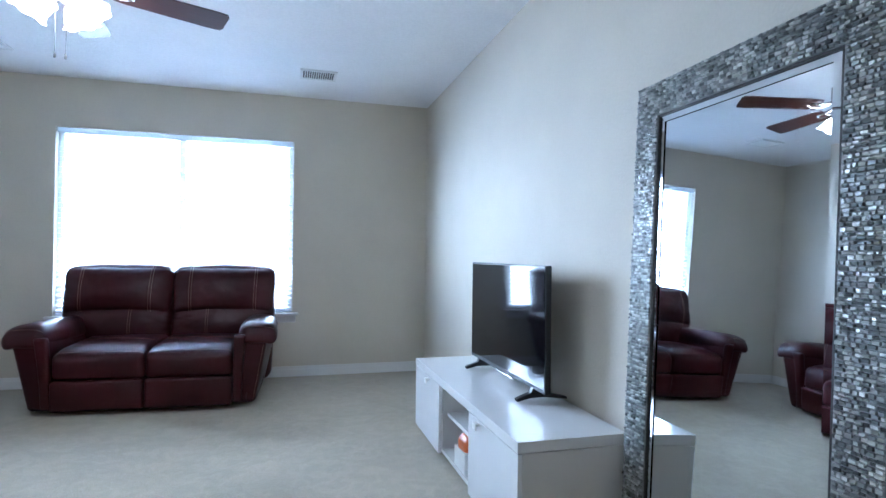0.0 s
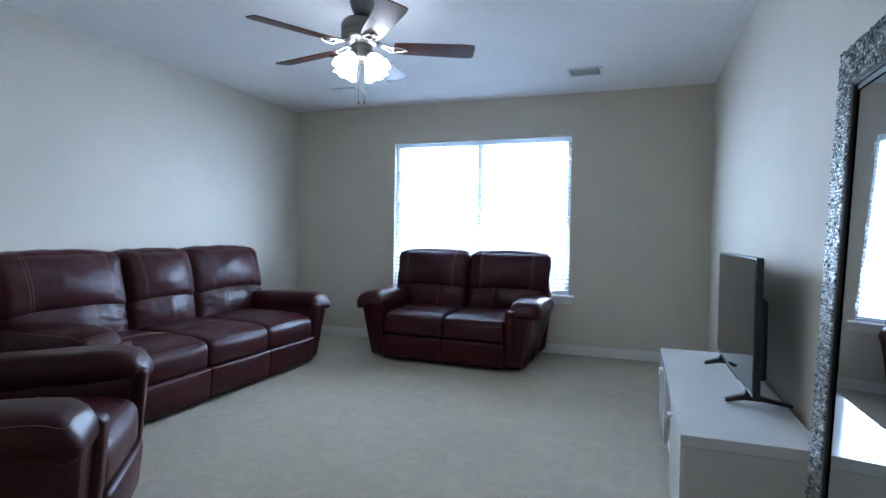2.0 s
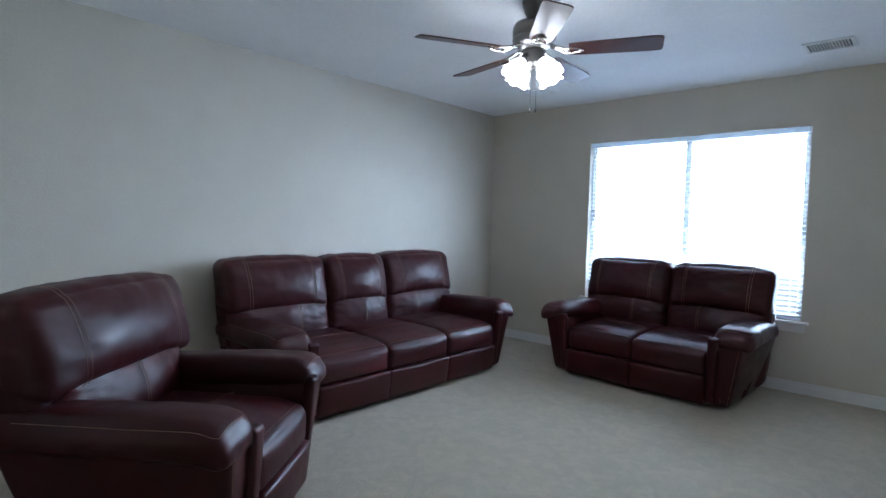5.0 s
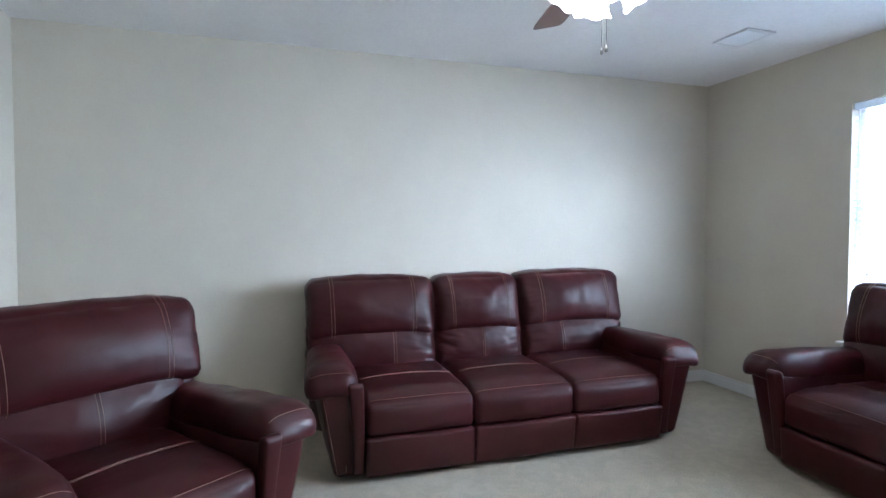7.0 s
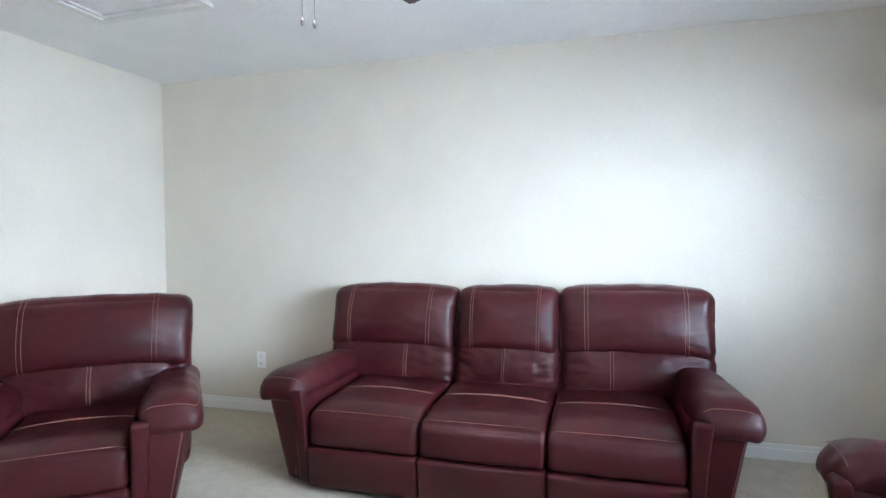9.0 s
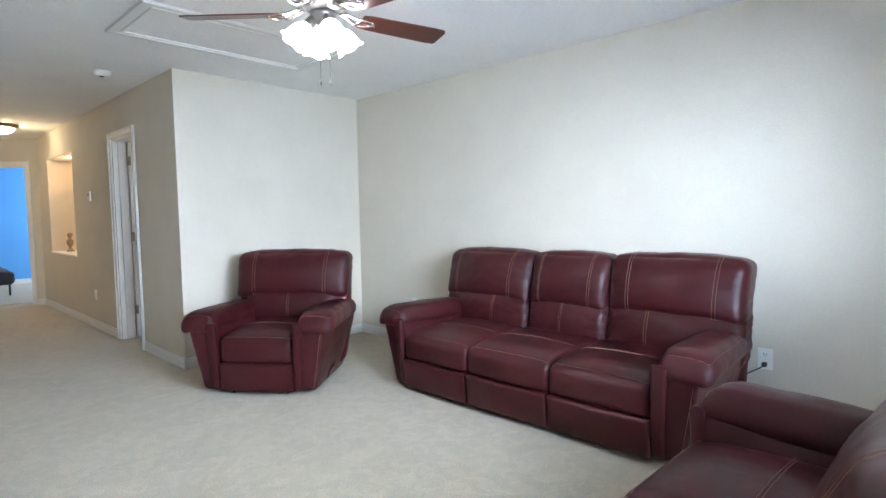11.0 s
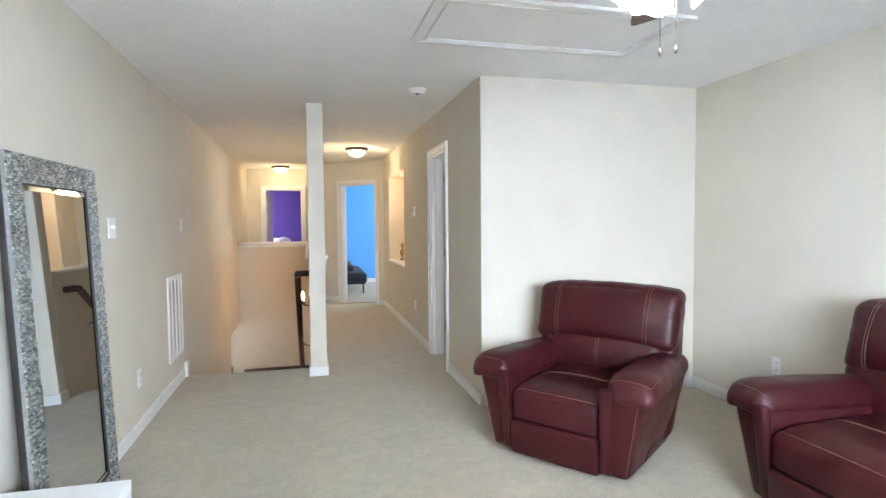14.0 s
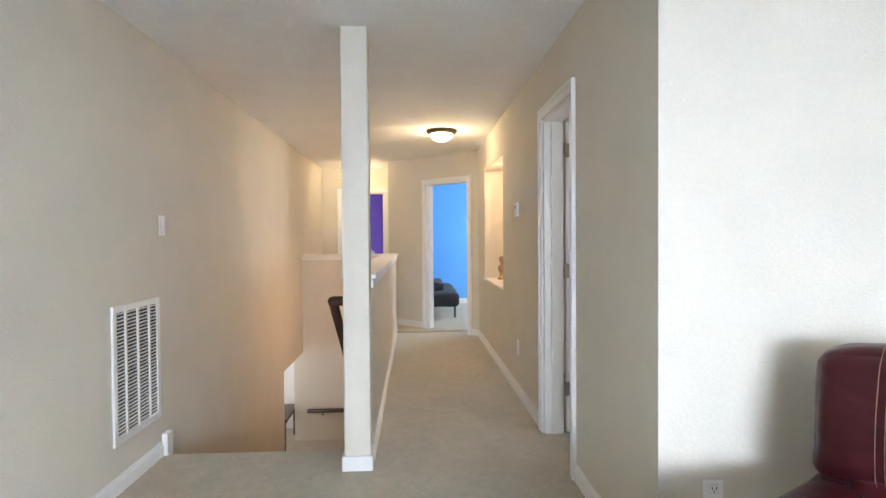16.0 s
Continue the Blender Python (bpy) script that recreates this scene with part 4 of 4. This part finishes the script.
def vent(name, x0, y0, x1, y1, label):
    ob = thing(name, label, "air vent")
    z = H
    # flat sheet under the ceiling; the duct's shade is its near-black colour
    part("backing", boxes((x0 + 0.02, y0 + 0.02, z - 0.003, x1 - 0.02, y1 - 0.02, z - 0.001)), M_NEAR_BLACK, ob, "near-black sheet for the shade above the slats")
    for q in ((x0, y0, z - 0.012, x1, y0 + 0.024, z - 0.0005), (x0, y1 - 0.024, z - 0.012, x1, y1, z - 0.0005), (x0, y0 + 0.024, z - 0.012, x0 + 0.024, y1 - 0.024, z - 0.0005), (x1 - 0.024, y0 + 0.024, z - 0.012, x1, y1 - 0.024, z - 0.0005)):
        part("frame", boxes(q, b=0.003), M_TRIM, ob)
    n = 13
    me = None
    for k in range(n):
        xk = x0 + 0.03 + (x1 - x0 - 0.06) * (k + 0.5) / n
        if me is None:
            s = part("slat", boxes((-0.0012, y0 + 0.024, -0.006, 0.0012, y1 - 0.024, 0.006)), M_TRIM, ob)
            me = s.data
        else:
            s = new("slat", me)
            s.parent = ob
        s.matrix_local = pose(xk, 0, z - 0.0085, 0, 40, 0)
    return ob


vent("ceiling_vent", 0.20, 4.80, 0.475, 5.025, "white slatted supply vent in the ceiling by the window")
vent("ceiling_vent", -1.955, 4.79, -1.69, 5.01, "white slatted supply vent in the ceiling corner")

hatch = thing("attic_hatch", "white attic ladder hatch with stepped moulding in the ceiling", "hatch")
hx0, hx1, hy0, hy1 = -1.745, -0.35, 1.40, 2.10
part("hatch_panel", boxes((hx0 + 0.085, hy0 + 0.085, H - 0.008, hx1 - 0.085, hy1 - 0.085, H - 0.0005)), M_CEIL, hatch)
for d, w, t in ((0.0, 0.045, 0.020), (0.045, 0.022, 0.012), (0.067, 0.016, 0.018)):
    a0, a1, b0, b1 = hx0 + d, hx1 - d, hy0 + d, hy1 - d
    for q in ((a0, b0, H - t, a1, b0 + w, H - 0.0005), (a0, b1 - w, H - t, a1, b1, H - 0.0005), (a0, b0 + w, H - t, a0 + w, b1 - w, H - 0.0005), (a1 - w, b0 + w, H - t, a1, b1 - w, H - 0.0005)):
        part("moulding", boxes(q, b=0.003), M_TRIM, hatch)

smoke = thing("smoke_detector", "round white smoke detector on the ceiling", "smoke detector")
bm = bmesh.new()
lathe(bm, [(0.050, H - 0.040), (0.058, H - 0.034), (0.062, H - 0.018), (0.068, H - 0.014), (0.068, H - 0.001)], (-0.618, 0.275, 0), 28)
part("body", bm, M_PLATE, smoke, smooth=True)
bm = bmesh.new()
lathe(bm, [(0.016, H - 0.044), (0.018, H - 0.040)], (-0.618, 0.275, 0), 16)
part("test_button", bm, M_NEAR_BLACK, smoke)


def flush_light(x, y, watts):
    ob = thing("flush_light", "lit bronze-rimmed dome light on the hall ceiling", "ceiling light", "hall dome lights")
    bm = bmesh.new()
    lathe(bm, [(0.120, H - 0.045), (0.150, H - 0.035), (0.165, H - 0.012), (0.165, H - 0.001)], (x, y, 0), 32)
    part("rim", bm, M_BRONZE, ob, "bronze rim", True)
    bm = bmesh.new()
    lathe(bm, [(0.012, H - 0.118), (0.05, H - 0.112), (0.09, H - 0.092), (0.118, H - 0.060), (0.124, H - 0.046)], (x, y, 0), 32)
    part("glass_dome", bm, M_FLUSH, ob, "lit frosted glass dome", True)
    bulb("hall_bulb", (x, y, H - 0.17), watts, (1.0, 0.74, 0.38), 0.1)
    return ob


flush_light(-0.45, -3.28, HALL_W)
flush_light(0.71, -5.98, HALL_W * 0.7)

# ---------------------------------------------------------------- wall fittings


def plate(name, label, category, at, rz, w=0.072, h=0.118, kind="switch"):
    """A wall plate; local y out of the wall."""
    ob = thing(name, label, category, m=pose(*at, 0, 0, rz))
    part("cover", boxes((-w / 2, 0.0005, -h / 2, w / 2, 0.007, h / 2), b=0.0025), M_PLATE, ob)
    if kind == "switch":
        k = max(1, round(w / 0.07))
        for i in range(k):
            x = (i - (k - 1) / 2) * 0.046
            part("toggle", boxes((x - 0.006, 0.006, -0.004, x + 0.006, 0.016, 0.016), b=0.002), M_PLATE, ob)
    elif kind == "outlet":
        for z in (-0.026, 0.026):
            s = part("socket", boxes((-0.017, 0.006, z - 0.016, 0.017, 0.0095, z + 0.016), b=0.003), M_PLATE, ob)
            # slots are raised near-black blocks: the holes' shade as colour
            part("slots", boxes((-0.009, 0.0092, z - 0.002, -0.006, 0.0102, z + 0.009), (0.006, 0.0092, z - 0.002, 0.009, 0.0102, z + 0.008), (-0.002, 0.0092, z - 0.011, 0.003, 0.0102, z - 0.006)), M_NEAR_BLACK, s)
    return ob


plate("wall_switch", "white two-gang toggle switch on the long wall", "switch", (XE, 1.045, 1.36), 90, 0.118)
plate("wall_switch", "white single toggle switch at the stair head", "switch", (XE, -0.745, 1.37), 90)
plate("outlet", "white duplex outlet low on the long wall", "outlet", (XE, 0.625, 0.358), 90, kind="outlet")
plate("outlet", "white duplex outlet between recliner and sofa", "outlet", (XW, 1.585, 0.38), -90, kind="outlet")
plug_out = plate("outlet", "white duplex outlet with a black plug in it", "outlet", (XW, 4.56, 0.365), -90, 0.078, 0.125, kind="outlet")
plate("outlet", "white duplex outlet behind the recliner", "outlet", (-1.186, YS, 0.37), 0, kind="outlet")
plate("outlet", "white duplex outlet low on the hall wall", "outlet", (XH, -1.80, 0.39), -90, kind="outlet")

cord = thing("sofa_power_cord", "black sofa power cord plugged into the wall", "cord")
part("plug", boxes((XW + 0.0105, 4.548, 0.325, XW + 0.045, 4.572, 0.349), b=0.004), M_CORD, cord)
bm = bmesh.new()
tube(bm, [(XW + 0.04, 4.56, 0.335), (XW + 0.055, 4.545, 0.320), (XW + 0.07, 4.47, 0.27), (XW + 0.09, 4.42, 0.20), (XW + 0.12, 4.36, 0.11), (XW + 0.16, 4.28, 0.03), (XW + 0.25, 4.1, 0.006)], 0.004, 6)
part("cable", bm, M_CORD, cord, smooth=True)

therm = thing("thermostat", "small white thermostat on the hall wall", "thermostat", m=pose(XH, -1.795, 1.51, 0, 0, -90))
part("body", boxes((-0.045, 0.0005, -0.055, 0.045, 0.022, 0.055), b=0.004), M_PLATE, therm)
part("display", boxes((-0.025, 0.0215, 0.005, 0.025, 0.0235, 0.035)), mat("grey_display", (0.25, 0.28, 0.26), 0.3), therm, "grey display")

grille = thing("return_air_grille", "tall white louvred return air grille low on the wall", "air grille")
gy0, gy1, gz0, gz1 = -0.68, -0.18, 0.245, 0.95
# no duct is built: a near-black sheet on the wall carries its shade
part("backing", boxes((XE - 0.004, gy0 + 0.03, gz0 + 0.03, XE - 0.001, gy1 - 0.03, gz1 - 0.03)), M_NEAR_BLACK, grille, "near-black sheet for the shade behind the louvres")
for q in ((XE - 0.014, gy0, gz0, XE - 0.0005, gy0 + 0.034, gz1), (XE - 0.014, gy1 - 0.034, gz0, XE - 0.0005, gy1, gz1), (XE - 0.014, gy0 + 0.034, gz0, XE - 0.0005, gy1 - 0.034, gz0 + 0.034), (XE - 0.014, gy0 + 0.034, gz1 - 0.034, XE - 0.0005, gy1 - 0.034, gz1)):
    part("frame", boxes(q, b=0.003), M_TRIM, grille)
for k in (1, 2, 3):
    y = gy0 + (gy1 - gy0) * k / 4
    part("mullion", boxes((XE - 0.014, y - 0.006, gz0 + 0.034, XE - 0.004, y + 0.006, gz1 - 0.034)), M_TRIM, grille)
lou = None
for k in range(34):
    z = gz0 + 0.042 + (gz1 - gz0 - 0.084) * k / 33
    if lou is None:
        s = part("louvre", boxes((-0.0050, gy0 + 0.034, -0.0006, 0.0050, gy1 - 0.034, 0.0008)), M_TRIM, grille)
        lou = s.data
    else:
        s = new("louvre", lou)
        s.parent = grille
    s.matrix_local = pose(XE - 0.0090, 0, z, 0, -30, 0)

# ---------------------------------------------------------------- stair fittings
rail = thing("handrail", "dark walnut handrail on the half wall of the stairs", "handrail")
RX, RZ0, SL = 0.355, 0.905, 0.706
bm = bmesh.new()
pts = [(SW_X0, -0.74, RZ0), (RX, -0.74, RZ0), (RX, -0.78, RZ0 - 0.02), (RX, -2.95, RZ0 - 0.02 - SL * 2.17)]
for a, b_ in zip(pts, pts[1:]):
    tube(bm, [a, b_], 0.030, 10)
part("rail", bm, M_RAIL, rail, smooth=True)
for y in (-1.15, -2.0, -2.8):
    z = RZ0 - 0.02 - SL * (-0.78 - y)
    bm = bmesh.new()
    tube(bm, [(SW_X0 + 0.001, y, z - 0.09), (SW_X0 + 0.05, y, z - 0.08), (RX, y, z - 0.025)], 0.008, 8)
    part("bracket", bm, M_BRONZE, rail)
low = thing("lower_handrail", "dark walnut handrail across the lower stair wall", "handrail")
bm = bmesh.new()
tube(bm, [(1.30, SW_Y1 + 0.07, -1.02), (SW_X0 + 0.02, SW_Y1 + 0.07, -1.02)], 0.028, 10)
part("rail", bm, M_RAIL, low, smooth=True)
for x in (0.5, 1.1):
    bm = bmesh.new()
    tube(bm, [(x, SW_Y1 + 0.001, -1.10), (x, SW_Y1 + 0.04, -1.09), (x, SW_Y1 + 0.07, -1.04)], 0.008, 8)
    part("bracket", bm, M_BRONZE, low)

sconce = thing("wall_sconce", "bronze stair sconce with two glowing candle bulbs", "wall lamp")
SCY, SCZ = -3.6, 0.28
part("wall_plate", boxes((SW_X0 + 0.0005, SCY - 0.04, SCZ - 0.10, SW_X0 + 0.012, SCY + 0.04, SCZ + 0.06), b=0.004), M_BRONZE, sconce)
for s in (-1, 1):
    bm = bmesh.new()
    tube(bm, [(SW_X0 + 0.012, SCY, SCZ - 0.05), (SW_X0 + 0.05, SCY + s * 0.05, SCZ - 0.075), (SW_X0 + 0.085, SCY + s * 0.085, SCZ - 0.045), (SW_X0 + 0.088, SCY + s * 0.09, SCZ - 0.01)], 0.007, 8)
    lathe(bm, [(0.008, SCZ - 0.02), (0.026, SCZ - 0.012), (0.026, SCZ - 0.006), (0.012, SCZ - 0.004)], (SW_X0 + 0.088, SCY + s * 0.09, 0), 14)
    a = part("arm", bm, M_BRONZE, sconce, smooth=True)
    bm = bmesh.new()
    lathe(bm, [(0.010, SCZ - 0.004), (0.014, SCZ + 0.01), (0.021, SCZ + 0.035), (0.019, SCZ + 0.06), (0.008, SCZ + 0.085), (0.002, SCZ + 0.1)], (SW_X0 + 0.088, SCY + s * 0.09, 0), 14)
    part("candle_bulb", bm, M_CANDLE, a, "glowing candle bulb", True)
bulb("sconce_bulb", (SW_X0 + 0.18, SCY, SCZ + 0.05), SCONCE_W, (1.0, 0.50, 0.22), 0.06)

# niche ornament and its spot
structure("niche_sill", boxes((XH - 0.398, NY0 + 0.002, NZ0 + 0.0005, XH + 0.02, NY1 - 0.002, NZ0 + 0.022), b=0.006), M_TRIM, "white painted niche sill", "sill")
orn = thing("ornament", "small bronze glass figurine on the niche sill", "ornament")
bm = bmesh.new()
lathe(bm, [(0.045, 0.0), (0.05, 0.01), (0.03, 0.03), (0.018, 0.06), (0.038, 0.10), (0.045, 0.14), (0.02, 0.17), (0.016, 0.19), (0.032, 0.215), (0.030, 0.245), (0.010, 0.265)], (XH - 0.15, -3.55, NZ0 + 0.0225), 16)
part("figure", bm, M_FIGURE, orn, smooth=True)
spot = thing("recessed_spot", "lit recessed spot in the niche head", "ceiling light")
bm = bmesh.new()
lathe(bm, [(0.045, NZ1 - 0.006), (0.06, NZ1 - 0.004), (0.06, NZ1 - 0.0005)], (XH - 0.20, -3.25, 0), 20)
part("ring", bm, M_TRIM, spot)
bm = bmesh.new()
lathe(bm, [(0.040, NZ1 - 0.010), (0.042, NZ1 - 0.0065)], (XH - 0.20, -3.25, 0), 20)
part("lamp", bm, M_SPOT, spot, "glowing lamp face")
bulb("niche_bulb", (XH - 0.20, -3.25, NZ1 - 0.05), 6.0, (1.0, 0.62, 0.34), 0.03)

# ---------------------------------------------------------------- bedrooms seen through the doorways
bed = thing("bed", "low bed with charcoal bedding in the blue room", "bed", m=pose(0.22, 0, 0))
part("mattress", padded((1.5, 1.9, 0.24), 0.08, (6, 6, 3), (0, 0, 0.02), lambda q: Vector((q.x - 0.02 - 0.32, q.y - 7.05, q.z + 0.30)), 0.03, 3.0), M_BED, bed, smooth=True)
part("duvet", padded((1.1, 1.2, 0.16), 0.07, (6, 6, 3), (0, 0, 0.03), lambda q: Vector((q.x - 0.30, q.y - 6.95, q.z + 0.47)), 0.05, 9.0), M_BED, bed, "rumpled charcoal duvet", True)
for x, y in ((-1.02, -6.2), (-1.02, -7.9), (-0.05, -7.9)):
    bm = bmesh.new()
    tube(bm, [(x, y, 0), (x, y, 0.22)], 0.015, 8)
    part("bed_leg", bm, M_BLACK, bed)
bed2 = thing("bed", "bed with rumpled white and dark bedding in the purple room", "bed")
part("mattress", padded((1.1, 1.2, 0.5), 0.1, (5, 5, 3), (0, 0, 0.02), lambda q: Vector((q.x + 0.95, q.y - 8.2, q.z + 0.25)), 0.03, 3.0), M_BED, bed2, smooth=True)
part("pillow", padded((0.5, 0.6, 0.45), 0.2, (5, 5, 3), (0, 0, 0.03), lambda q: Vector((q.x + 0.82, q.y - 8.2, q.z + 0.82)), 0.06, 5.0), M_LINEN, bed2, "heaped white pillows", True)

console = thing("bench_seat", "dark wooden bench on the lower landing", "bench")
part("seat", boxes((XE + 0.13, -5.1, -1.06, XE + 0.6, -4.4, -1.02), b=0.005), M_RAIL, console)
for x, y in ((XE + 0.15, -5.08), (XE + 0.54, -5.08), (XE + 0.15, -4.45), (XE + 0.54, -4.45)):
    part("leg", boxes((x, y, -1.44, x + 0.04, y + 0.04, -1.061)), M_RAIL, console)
